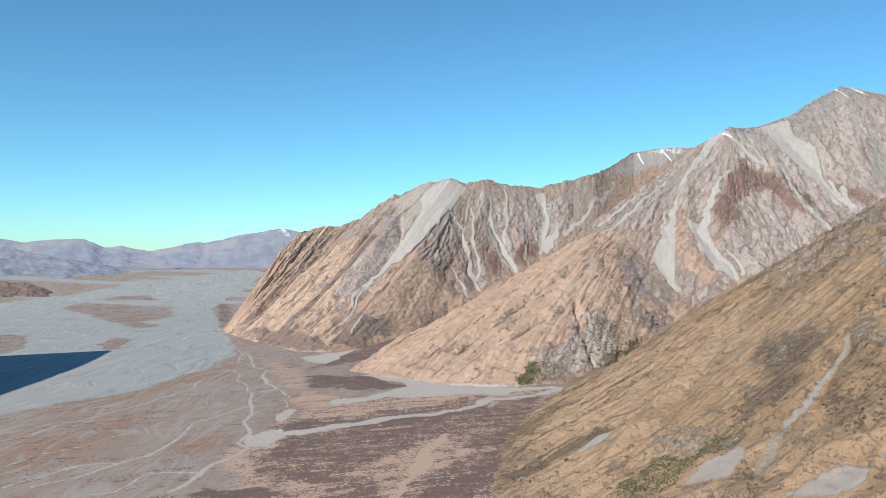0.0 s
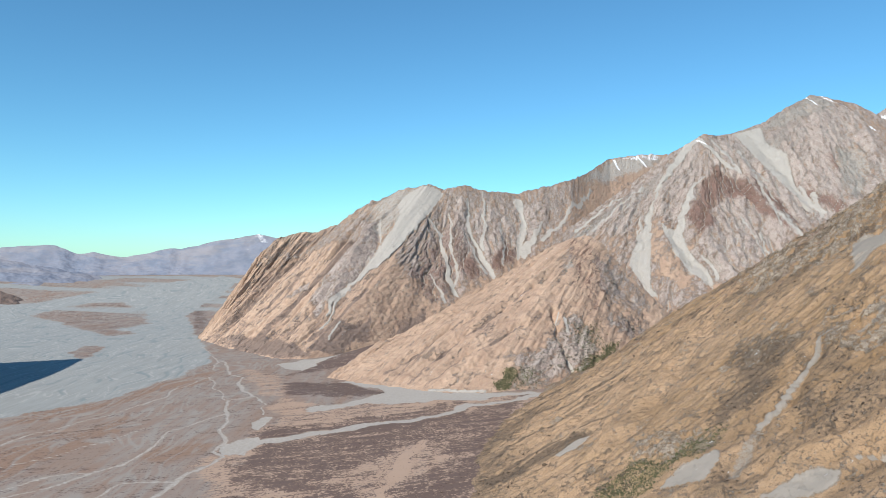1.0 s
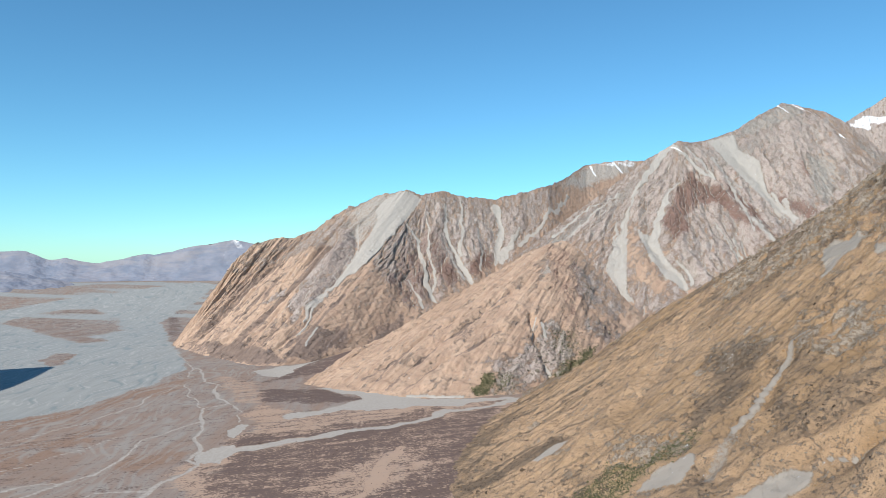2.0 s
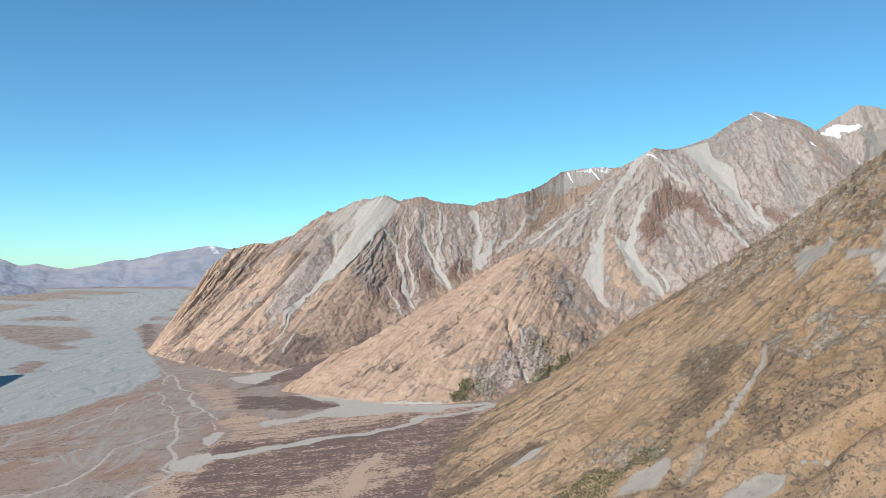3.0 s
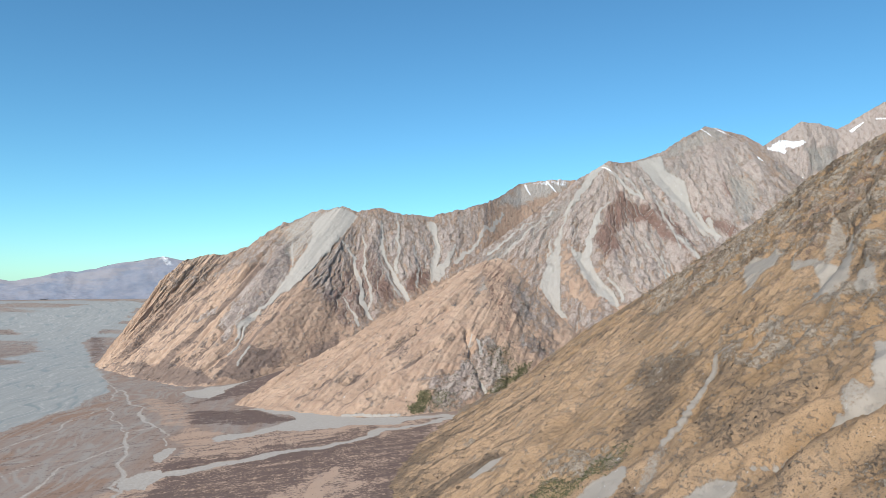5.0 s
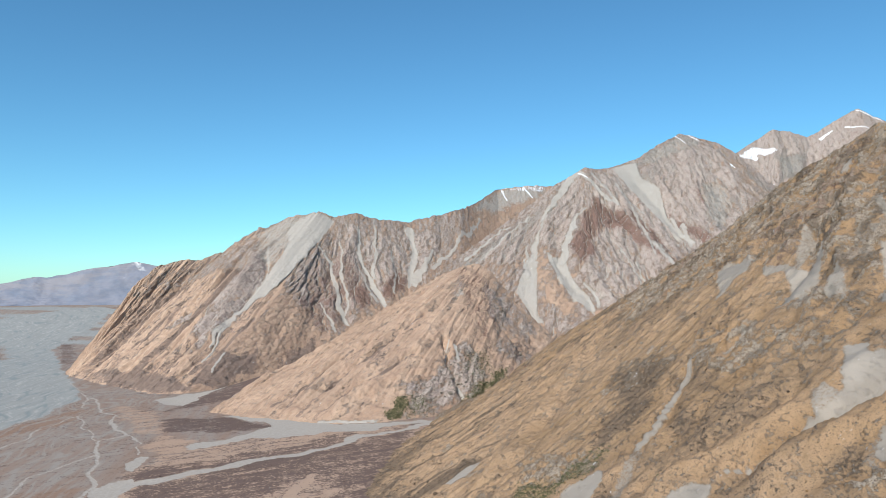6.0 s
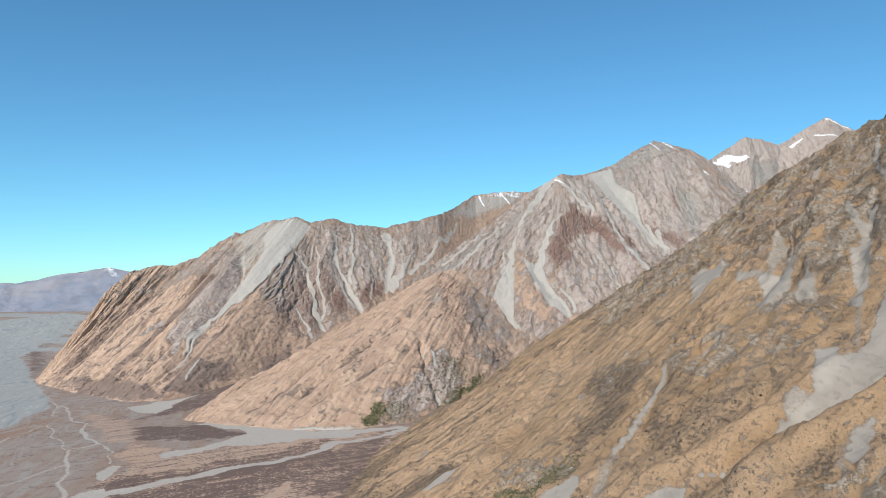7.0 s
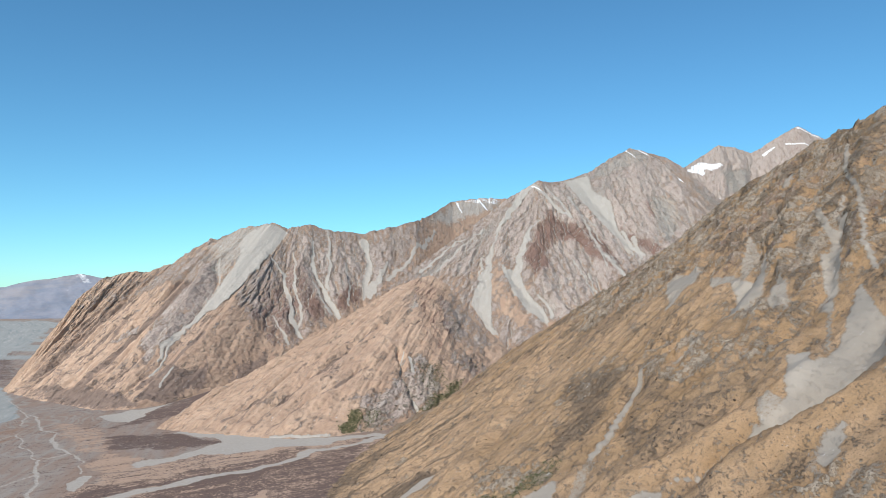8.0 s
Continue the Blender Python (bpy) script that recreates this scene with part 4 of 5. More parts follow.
spur.area("shrub", [(145, 1759), (181, 1761), (166, 1679), (139, 1686)], 17.6, amount=0.5)
spur.area("shrub", [(-26, 1753), (-13, 1773), (-5, 1693), (-19, 1688)], 14.1, amount=0.6)
spur.area("rust", [(432, 2068), (538, 2089), (543, 1921), (446, 1790), (422, 1878)], 41.1, amount=0.45)
spur.ribs(48, 13, 151, 9, 1.0, 0.45)
spur.ribs(17, 4.5, 153, 8, 1.0, 0.4)
spur.weather(spur.carve(1.5, 0.15, 13, 50, 1.5, stretch=4), 0.2)
spur.grain(40, 3.6, 17, 6)
spur.grain(14, 2.5 * smooth(0.5, 0.9, spur.cover["rock"]), 15, 5)
spur.finish("mountain_spur", "rounded brown grassy spur with rocky bluffs at its foot", "hill", FAR_LAND, back_run=420)

# ---- the tussock hillside next to the camera ----
hill = Flank(HILL_CREST, HILL_FOOT, 640, 520, bend=1.3, jag=15, wander=4.0)
hill.area("rock", [(594, 1272), (682, 1201), (806, 1099), (874, 967), (937, 832), (963, 736), (672, 537), (658, 610), (667, 669), (657, 710), (630, 738), (630, 824), (600, 886), (563, 982), (530, 1074)], 32.4, amount=0.95)
hill.ridge([(439, 751), (381, 714), (334, 679), (293, 645)], 8.3, -7)
hill.ridge([(459, 601), (404, 606), (354, 614), (299, 626)], 10.0, -8)
hill.ridge([(497, 559), (447, 569), (380, 589), (319, 604)], 14.6, 10)
hill.ridge([(573, 540), (521, 517), (473, 527), (427, 544), (372, 558)], 11.7, -12, 7.6)
hill.ridge([(524, 473), (476, 484), (438, 507), (381, 524)], 16.5, 13)
hill.ridge([(626, 1246), (463, 1100), (315, 930), (214, 828)], 13.5, 8)
hill.ridge([(522, 1170), (362, 950), (271, 839), (214, 805)], 9.0, -5)
hill.ridge([(454, 1247), (319, 1098), (221, 982), (135, 945)], 9.0, -5)
hill.ridge([(412, 1345), (281, 1163), (179, 1117)], 8.1, 4)
hill.ridge([(343, 1291), (230, 1145), (135, 1062)], 7.8, -4)
hill.ridge([(695, 712), (642, 669), (594, 628), (540, 619)], 9.6, -8)
hill.ridge([(779, 860), (679, 773), (605, 700), (552, 695)], 10.6, 10)
hill.ridge([(727, 871), (630, 780), (556, 742)], 10.0, -8)
hill.ridge([(870, 823), (741, 721), (651, 623)], 12.8, 10)
hill.area("rock", [(636, 1001), (736, 1018), (845, 982), (917, 846), (955, 766), (628, 514), (612, 575), (623, 642), (592, 660), (619, 810), (634, 905)], 30.5, amount=0.66)
hill.area("rock", [(651, 1226), (738, 1148), (819, 1081), (772, 976), (685, 948), (650, 1056), (626, 1174)], 21.2, amount=0.8)
hill.area("rock", [(479, 797), (523, 708), (530, 618), (504, 595), (479, 672), (457, 726)], 20.8, amount=0.6)
hill.area("rock", [(574, 755), (575, 666), (544, 624), (524, 653), (541, 720)], 14.3, amount=0.64)
hill.area("rock", [(251, 819), (295, 777), (306, 727), (280, 705), (253, 744)], 9.8, amount=0.8)
hill.area("rock", [(415, 899), (451, 870), (443, 803), (395, 799), (376, 830)], 19.1, amount=0.6)
hill.area("rock", [(407, 481), (423, 450), (431, 412), (417, 399), (387, 462)], 9.9, amount=0.7)
hill.area("rock", [(632, 1242), (675, 1206), (579, 1065), (566, 1146), (549, 1233)], 32.4, amount=0.45)
hill.area("rust", [(645, 983), (739, 935), (787, 891), (897, 829), (852, 788), (763, 822), (681, 841), (631, 875)], 23.5, amount=0.4)
hill.strip("ochre", [(529, 1258), (355, 1045), (260, 948)], 28.2, 42.2, amount=0.8, ragged=0.40)
hill.area("ochre", [(468, 933), (556, 850), (583, 766), (533, 613), (493, 652), (437, 673), (390, 712)], 54.8, amount=0.75)
hill.area("ochre", [(657, 676), (667, 645), (596, 586), (540, 560), (537, 587), (507, 582), (540, 619), (593, 637)], 13.8)
hill.area("shrub", [(415, 899), (432, 808), (397, 765), (347, 724), (314, 717), (311, 738), (356, 797)], 21.1, amount=0.95)
hill.area("shrub", [(426, 797), (464, 727), (426, 666), (416, 713), (411, 756)], 20.8, amount=0.68)
hill.area("shrub", [(389, 715), (400, 675), (384, 658), (374, 687)], 8.0, amount=0.75)
hill.area("shrub", [(325, 647), (356, 636), (411, 642), (398, 622), (355, 623), (319, 633)], 8.9, amount=0.75)
hill.area("shrub", [(280, 664), (310, 674), (325, 647), (275, 605), (247, 637)], 17.3, amount=0.7)
hill.area("shrub", [(110, 1164), (230, 1305), (179, 1117), (96, 1008), (55, 884), (66, 1034)], 17.8, amount=0.75)
hill.area("shrub", [(82, 857), (126, 875), (198, 881), (225, 902), (204, 939), (125, 918), (77, 899)], 5.6)
hill.area("shrub", [(183, 814), (253, 744), (201, 692), (135, 765)], 22.3, amount=0.45)
hill.area("shrub", [(424, 499), (428, 467), (411, 454), (403, 480), (401, 507), (411, 508)], 10.4, amount=0.75)
hill.area("green", [(197, 741), (237, 772), (266, 729), (303, 733), (321, 720), (290, 705), (247, 692), (211, 684), (174, 723)], 15.6, amount=0.65)
hill.area("green", [(321, 638), (345, 626), (332, 623), (316, 629)], 8.7, amount=0.45)
hill.clear([(307, 627), (359, 624), (425, 605), (455, 601), (507, 591), (478, 551), (439, 550), (408, 550), (364, 565), (331, 577)], 2.3, 0.85)
hill.clear([(369, 544), (408, 541), (467, 526), (495, 514), (524, 495), (471, 427), (440, 452), (426, 494), (386, 515)], 2.2, 0.6)
hill.clear([(102, 799), (144, 818), (200, 855), (201, 830), (151, 784), (129, 767)], 2.0, 0.8)
hill.strip("scree", [(436, 756), (409, 736), (366, 707), (340, 693)], 2.3, 4.0, "scree_gully", "narrow grey scree gully down a tussock slope", ragged=0.12)
hill.strip("scree", [(436, 756), (452, 773), (470, 771)], 2.9, 2.2, amount=0.7, ragged=0.15)
hill.strip("scree", [(340, 693), (314, 666), (294, 641)], 4.2, 7.8, amount=0.5, ragged=0.50)
hill.area("scree", [(234, 682), (265, 696), (292, 695), (302, 693), (290, 670), (271, 658), (250, 670)], 1.2, "gravel_patch", "bare pinkish gravel patch on a grassy slope", ragged=0.2)
hill.area("scree", [(171, 886), (204, 904), (219, 894), (196, 873), (175, 873)], 1.1, "gravel_patch", "narrow bare gravel strip on a grassy slope", ragged=0.1)
hill.area("scree", [(511, 592), (517, 584), (521, 575), (508, 555), (521, 548), (534, 550), (555, 562), (580, 580), (613, 603), (598, 577), (582, 556), (574, 535), (530, 496), (515, 506), (498, 520), (467, 526), (449, 533), (427, 544), (408, 550), (429, 553), (450, 547), (471, 546), (488, 566)], 1.2, "scree_fan", "large pale grey scree fan in a gully", ragged=0.25)
hill.area("pale", [(511, 592), (521, 575), (508, 555), (521, 548), (501, 541), (482, 543), (479, 556)], 4.6, amount=0.5, ragged=0.3)
hill.strip("scree", [(408, 550), (382, 555), (362, 565)], 2.5, 1.4, ragged=0.10)
hill.area("scree", [(456, 570), (468, 568), (467, 545), (450, 543), (435, 550)], 1.8, amount=0.6, ragged=0.4)
hill.area("scree", [(677, 704), (668, 688), (655, 662), (629, 648), (607, 635), (594, 628), (615, 650), (645, 679)], 1.5, "scree_chute", "grey scree chute below a rock gully", ragged=0.2)
hill.strip("scree", [(676, 694), (696, 708), (709, 710)], 2.4, 2.0, ragged=0.10)
hill.strip("scree", [(677, 704), (695, 732), (713, 760)], 2.5, 2.1, ragged=0.10)
hill.strip("scree", [(594, 628), (561, 618), (543, 620)], 2.1, 3.1, amount=0.8, ragged=0.10)
hill.area("scree", [(631, 776), (660, 793), (620, 751), (585, 720), (563, 730), (539, 734), (565, 753), (583, 743)], 1.6, "scree_chute", "grey scree chute fading into tussock grass", ragged=0.2)
hill.strip("scree", [(610, 711), (588, 697), (570, 684)], 3.0, 4.5, amount=0.8, ragged=0.20)
hill.area("scree", [(604, 944), (612, 917), (619, 885), (599, 873), (583, 890), (578, 912)], 2.2, "gravel_patch", "pale bare gravel patch under rock", ragged=0.3)
hill.area("scree", [(599, 833), (610, 799), (602, 777), (587, 815)], 2.5, amount=0.7, ragged=0.3)
hill.area("scree", [(456, 476), (459, 471), (443, 458), (431, 451), (423, 450), (424, 461), (439, 474)], 1.0, "gravel_patch", "pale broken gravel patch on a brown slope", ragged=0.3)
hill.area("scree", [(430, 473), (439, 474), (416, 449), (417, 438), (411, 454)], 1.5, amount=0.5, ragged=0.6)
hill.strip("scree", [(853, 848), (802, 804), (753, 733), (710, 681)], 3.1, 2.7, amount=0.8, ragged=0.15)
hill.strip("scree", [(816, 923), (791, 914)], 3.5, 3.0, amount=0.8, ragged=0.15)
hill.strip("scree", [(579, 607), (557, 585), (529, 558)], 2.3, 2.0, amount=0.7, ragged=0.15)
hill.strip("scree", [(662, 865), (629, 841)], 3.1, 2.6, amount=0.7, ragged=0.15)
hill.area("scree", [(287, 590), (313, 586), (336, 578), (347, 562), (336, 552), (315, 553)], 1.6, amount=0.9, ragged=0.3)
hill.area("pale", [(122, 1147), (305, 1285), (444, 1228), (514, 1179), (422, 932), (317, 881), (205, 867), (131, 948)], 27.2, amount=0.85)
hill.area("pale", [(327, 622), (372, 626), (428, 610), (458, 597), (476, 586), (493, 576), (439, 559), (367, 570), (333, 577)], 7.4, amount=0.5)
hill.area("pale", [(50, 934), (163, 1136), (318, 1233), (363, 1125), (263, 932), (195, 865), (132, 824), (76, 807)], 16.4)
hill.strip("shrub", [(270, 930), (231, 944), (174, 943), (126, 925), (70, 895)], 2.7, 4.6, ragged=0.20)
hill.strip("shrub", [(214, 1025), (185, 1046), (139, 1028), (92, 973)], 2.5, 5.0, ragged=0.20)
hill.strip("shrub", [(223, 814), (169, 805), (112, 782)], 2.0, 3.3, amount=0.8, ragged=0.20)
hill.strip("shrub", [(348, 1120), (286, 1109), (225, 1076)], 1.9, 2.8, amount=0.7, ragged=0.20)
hill.clear([(118, 821), (157, 853), (186, 856), (170, 813), (137, 781), (106, 781)], 2.0, 0.8)
hill.area("shrub", [(905, 906), (935, 837), (673, 622), (678, 680), (773, 811)], 31.6, amount=0.5)
hill.area("shrub", [(445, 643), (474, 626), (491, 620), (462, 611), (416, 612), (389, 620), (377, 631), (414, 638)], 9.3, amount=0.7)
hill.area("shrub", [(455, 825), (484, 833), (421, 794), (362, 740), (334, 711), (399, 798)], 10.8, amount=0.75)
hill.area("shrub", [(552, 695), (575, 657), (537, 623), (524, 662)], 10.5, amount=0.5)
hill.cover["ochre"] = np.maximum(hill.cover["ochre"], 0.25 + 0.35 * fbm(hill.X / 90, hill.Y / 90, 3, 83))
hill.cover["rock"] = np.maximum(hill.cover["rock"], 0.08 + 0.3 * fbm(hill.X / 45, hill.Y / 45, 4, 84))
high = smooth(0.65, 0.25, hill.v)
lower = smooth(0.35, 0.6, hill.v) * smooth(0.5, 0.35, np.linspace(0, 1, hill.nu))[:, None]
stripes = fbm(hill.U / 18, hill.V / 420, 4, 89, 0.6)
hill.cover["shrub"] = np.maximum(hill.cover["shrub"], 0.85 * smooth(0.1, 0.36, stripes) * lower)
hill.cover["pale"] = np.maximum(hill.cover["pale"], 1.0 * smooth(0.0, -0.25, stripes) * lower)
streaks = fbm(hill.U / 45, hill.V / 150, 4, 86)
hill.cover["rust"] = np.maximum(hill.cover["rust"], 0.45 * smooth(0.05, 0.4, streaks) * high)
hill.cover["ochre"] = np.maximum(hill.cover["ochre"], 0.9 * smooth(0.0, 0.4, fbm(hill.U / 70, hill.V / 160, 4, 87)))
hill.cover["shrub"] = np.maximum(hill.cover["shrub"], 0.75 * smooth(0.06, 0.36, fbm(hill.U / 30, hill.V / 90, 5, 88, 0.6)) * (0.5 + 0.5 * high))
hill.cover["shrub"] = np.maximum(hill.cover["shrub"], 0.12 + 0.2 * fbm(hill.X / 50, hill.Y / 50, 4, 85))
hill.cover["shrub"] = np.maximum(hill.cover["shrub"], 0.62 * smooth(0.76, 0.96, hill.v + 0.1 * fbm(hill.X / 50, hill.Y / 50, 3, 92)))
hill.cover["pale"] = np.maximum(hill.cover["pale"], 1.0 * smooth(0.62, 0.92, hill.v + 0.08 * fbm(hill.X / 60, hill.Y / 60, 3, 90)))
hill.cover["ochre"] *= 1 - 0.8 * smooth(0.55, 0.95, hill.v)
# ribs and gullies that cross the upper hillside, crags, bare patches and bushy gully sides
for line, width, rise in (([(879, 803), (819, 835), (745, 846), (671, 840), (598, 820), (537, 821)], 12, 7),
                          ([(789, 726), (744, 743), (698, 762), (640, 751)], 10, 6),
                          ([(879, 942), (814, 959), (749, 977), (700, 1015)], 12, 7),
                          ([(632, 703), (587, 709), (526, 692), (483, 695)], 10, -5),
                          ([(454, 610), (412, 614), (371, 621), (335, 625)], 6, -4)):
    hill.ridge(line, width, rise)
for outline, amount in (([(486, 822), (521, 761), (522, 668), (493, 651), (455, 698), (447, 771)], 0.62),
                        ([(258, 820), (297, 767), (307, 712), (277, 702), (240, 744)], 0.8),
                        ([(554, 688), (568, 634), (534, 597), (514, 623)], 0.7),
                        ([(400, 479), (415, 470), (398, 440), (386, 467)], 0.85)):
    hill.area("rock", outline, 8, amount=amount)
hill.ribs(42, 12, 161, 5, 1.0, 0.55)
hill.ribs(15, 3.5, 163, 6, 1.0, 0.45)
crag = smooth(0.26, 0.7, hill.cover["rock"] + 0.3 * fbm(hill.X / 40, hill.Y / 40, 4, 95))
knobs = ridged(hill.U / 30 + hill.V / 90, hill.V / 34 - hill.U / 120, 5, 96, 0.65)
hill.cover["rock"] = np.where(crag > 0.02, np.clip(hill.cover["rock"] * (1 - crag) + crag * (0.5 + (knobs - knobs.mean()) * 4.5), 0, 1), hill.cover["rock"])
hill.cover["ochre"] = np.clip(hill.cover["ochre"] + 0.5 * crag * smooth(0.02, -0.08, knobs - knobs.mean()), 0, 1)
hill.carve(2.4, 0.2, 43, 32, 1.6, rain=350, stretch=3.5, strength=0.4 + 0.9 * crag)
hill.cover["scree"] = np.maximum(hill.cover["scree"], 0.6 * smooth(0.5, 0.8, hill.drain) * crag)
hill.height += (knobs - knobs.mean()) * 24 * crag * hill.squeeze * (1 - smooth(0.3, 0.8, hill.cover["scree"]))
hill.grain(30, 1.6 + 1.0 * crag, 49, 5)
hill.grain(9, 0.3 + 0.7 * crag, 45, 2)
for outline, amount in (([(384, 701), (395, 667), (381, 650), (372, 673)], 0.8), ([(436, 888), (449, 830), (416, 778), (396, 792), (402, 835)], 0.62),
                        ([(431, 691), (458, 625), (399, 617), (361, 624), (369, 651)], 0.58)):
    hill.area("shrub", outline, 6, amount=amount, ragged=0.6)
for outline, amount in (([(309, 634), (347, 625), (398, 614), (450, 606), (484, 595), (507, 587), (474, 551), (439, 546), (412, 548), (368, 560), (338, 569)], 0.95),
                        ([(407, 541), (451, 521), (492, 501), (519, 487), (457, 433), (461, 476), (425, 493), (391, 499)], 0.8),
                        ([(566, 590), (649, 636), (596, 595), (542, 555)], 0.9), ([(706, 1039), (629, 823), (627, 897), (649, 1004)], 0.5),
                        ([(537, 821), (552, 635), (539, 618), (530, 761)], 0.7)):
    hill.clear(outline, 4, amount)
hill.strip("shrub", [(335, 625), (371, 621), (412, 614), (454, 610)], 4.0, 3.0, amount=0.8, ragged=0.5)
for outline in ([(514, 591), (521, 572), (507, 555), (483, 540), (475, 545), (492, 570)], [(458, 571), (469, 556), (461, 540), (444, 541), (436, 551)]):
    hill.area("scree", outline, 4, amount=0.48, ragged=0.6)
    hill.area("pale", outline, 4, amount=0.7, ragged=0.6)
for outline, amount in (([(695, 721), (658, 689), (650, 697), (616, 657), (586, 620), (572, 614), (574, 594), (594, 621), (626, 638), (653, 658), (672, 689)], 1.0),
                        ([(606, 954), (628, 906), (599, 867), (578, 874), (551, 855), (540, 855), (573, 900)], 0.7),
                        ([(599, 802), (607, 753), (568, 721), (548, 732), (538, 739), (573, 752)], 0.9),
                        ([(604, 713), (606, 698), (573, 665), (559, 677)], 0.7), ([(682, 853), (660, 810), (610, 777), (583, 766)], 0.62)):
    hill.area("scree", outline, 3, amount=amount, ragged=0.3)
for line in ([(728, 775), (685, 713)], [(734, 735), (685, 704)], [(867, 861), (802, 800)], [(763, 747), (721, 694), (675, 649), (634, 603)]):
    hill.strip("scree", line, 2.2, 3.0, amount=0.9, ragged=0.25)
hill.finish("hillside", "ochre tussock hillside with grey rock and scree", "hill", NEAR_LAND, back_run=700)

# ---- the ridge out of view that throws its shade on the river ----
west = Flank(WEST_CREST, WEST_FOOT, 160, 60)
west.erode(150, 40, 91)
west.cover["rock"] += 0.4
west.finish("west_ridge", "brown mountain ridge beside the wide river", "mountain", FAR_LAND, back_run=700, back_way=(-1.0, 0.1))
# ---- the valley floor, one sheet to the horizon ----
class Flats:
    def __init__(self):
        ang = np.radians(np.concatenate([np.linspace(-180, -36, 36, endpoint=False), np.linspace(-36, 22, 640), np.linspace(22, 180, 40)[1:]]))
        rad = np.concatenate([[0.01, 100, 250, 400], np.geomspace(560, 4960, 420)])
        A, self.R = np.meshgrid(ang, rad, indexing="ij")
        self.X, self.Y = self.R * np.sin(A), self.R * np.cos(A)
        self.Z = 170 * smooth(3200, 4960, self.R) ** 1.2
        q, s = near_line(self.X, self.Y, [(-330, 1860), (-90, 2110), (20, 2230), (90, 2330)], 60, 38)
        self.Z += 105 * s ** 1.6 * (1 - smooth(0.4, 1.8, q))       # the side valley climbs behind the spur
        self.wx = fbm(self.X / 70, self.Y / 90, 4, 5) * 14
        self.wy = fbm(self.X / 70, self.Y / 90, 4, 9) * 20
        self.mask = {k: np.zeros(self.X.shape) for k in ("river", "island", "gravel", "thread", "dark", "tan")}
        self.owner, self.parts = np.zeros(self.X.shape, int), []

    def area(self, kind, pts, soft=6.0, amount=1.0):
        d = inside(self.X + self.wx, self.Y + self.wy, pts)
        m = smooth(-soft, soft, d)
        self.mask[kind] = np.maximum(self.mask[kind], amount * m)
        self.claim(kind, m)

    def strip(self, kind, pts, w0, w1, amount=1.0, ragged=0.8):
        wide = 1.7 if kind == "thread" else 1.0
        q, s = near_line(self.X + self.wx * ragged, self.Y + self.wy * ragged, pts, w0 * wide, w1 * wide)
        m = 1 - smooth(0.5, 1.4, q)
        self.mask[kind] = np.maximum(self.mask[kind], amount * m)
        self.claim(kind, m)

    def claim(self, kind, m):
        """Land of a kind that reads as a piece of its own becomes a part of the ground."""
        self.parts.append(kind)
        self.owner[m > 0.5] = len(self.parts)


ground = Flats()
ground.area("river", [(-897, 1118), (-800, 1251), (-773, 1308), (-712, 1377), (-655, 1477), (-608, 1679), (-584, 1966), (-688, 2242), (-794, 2501), (-1006, 3088), (-1121, 3334), (-1138, 3633), (-1118, 3870), (-1147, 4475), (-1284, 4573), (-1437, 4359), (-1611, 4079), (-1807, 3793), (-1922, 3495), (-2150, 3197), (-2301, 2866)], 15.2)
ground.area("island", [(-1790, 3245), (-1760, 3403), (-1701, 3569), (-1563, 3655), (-1355, 3430), (-1192, 3082), (-1242, 2850), (-1082, 2684), (-1157, 2607), (-1403, 2895), (-1610, 3111)], 35.3)
ground.area("island", [(-1081, 2176), (-1116, 2342), (-1036, 2312), (-981, 2113), (-976, 2031)], 9.9)
ground.area("island", [(-1699, 2467), (-1558, 2435), (-1440, 2387), (-1288, 2150), (-1246, 1998), (-1340, 1945)], 10.8)
ground.area("dark", [(-1411, 3726), (-1221, 3895), (-1096, 3906), (-1115, 3558), (-1274, 3683)], 32.2, amount=0.6)
ground.area("dark", [(-1170, 3548), (-1138, 3633), (-1010, 3309), (-840, 2645), (-998, 3089)], 27.8, amount=0.6)
ground.area("gravel", [(-360, 1848), (-396, 1925), (-359, 1966), (-241, 2054), (-172, 2242), (-182, 2150), (-260, 1945), (-315, 1802)], 3.3)
ground.area("gravel", [(-193, 1641), (-88, 1679), (-31, 1592), (20, 1526), (117, 1495), (216, 1501), (281, 1526), (260, 1477), (210, 1465), (112, 1431), (-28, 1420), (-108, 1409), (-182, 1357), (-233, 1337), (-187, 1398), (-111, 1453), (-78, 1501), (-108, 1578)], 2.4)
ground.area("gravel", [(-304, 1039), (-323, 1118), (-303, 1145), (-265, 1145), (-251, 1101), (-266, 1039)], 1.9)
ground.strip("gravel", [(-272, 1097), (-209, 1145), (-132, 1205), (-45, 1242)], 13.6, 11.6, ragged=0.80)
ground.strip("gravel", [(-45, 1242), (49, 1308), (97, 1387), (168, 1409), (260, 1477)], 13.4, 7.8, ragged=0.80)
ground.strip("gravel", [(260, 1477), (371, 1649), (563, 2054)], 7.2, 4.3, ragged=0.80)
ground.area("gravel", [(-300, 1251), (-298, 1308), (-273, 1251), (-270, 1209)], 2.1)
ground.area("dark", [(-326, 1742), (-217, 1848), (-144, 2101), (-46, 2372), (-97, 2435), (-187, 2202), (-292, 1945)], 12.9, amount=0.8)
ground.area("dark", [(-322, 1649), (-179, 1634), (-72, 1488), (-174, 1483), (-291, 1495)], 9.6, amount=0.8)
ground.area("dark", [(-258, 1222), (-148, 1259), (-47, 1308), (41, 1387), (205, 1431), (189, 1318), (134, 1420), (48, 1286), (-44, 1222), (-139, 1182), (-240, 1160)], 10.6, amount=0.42)
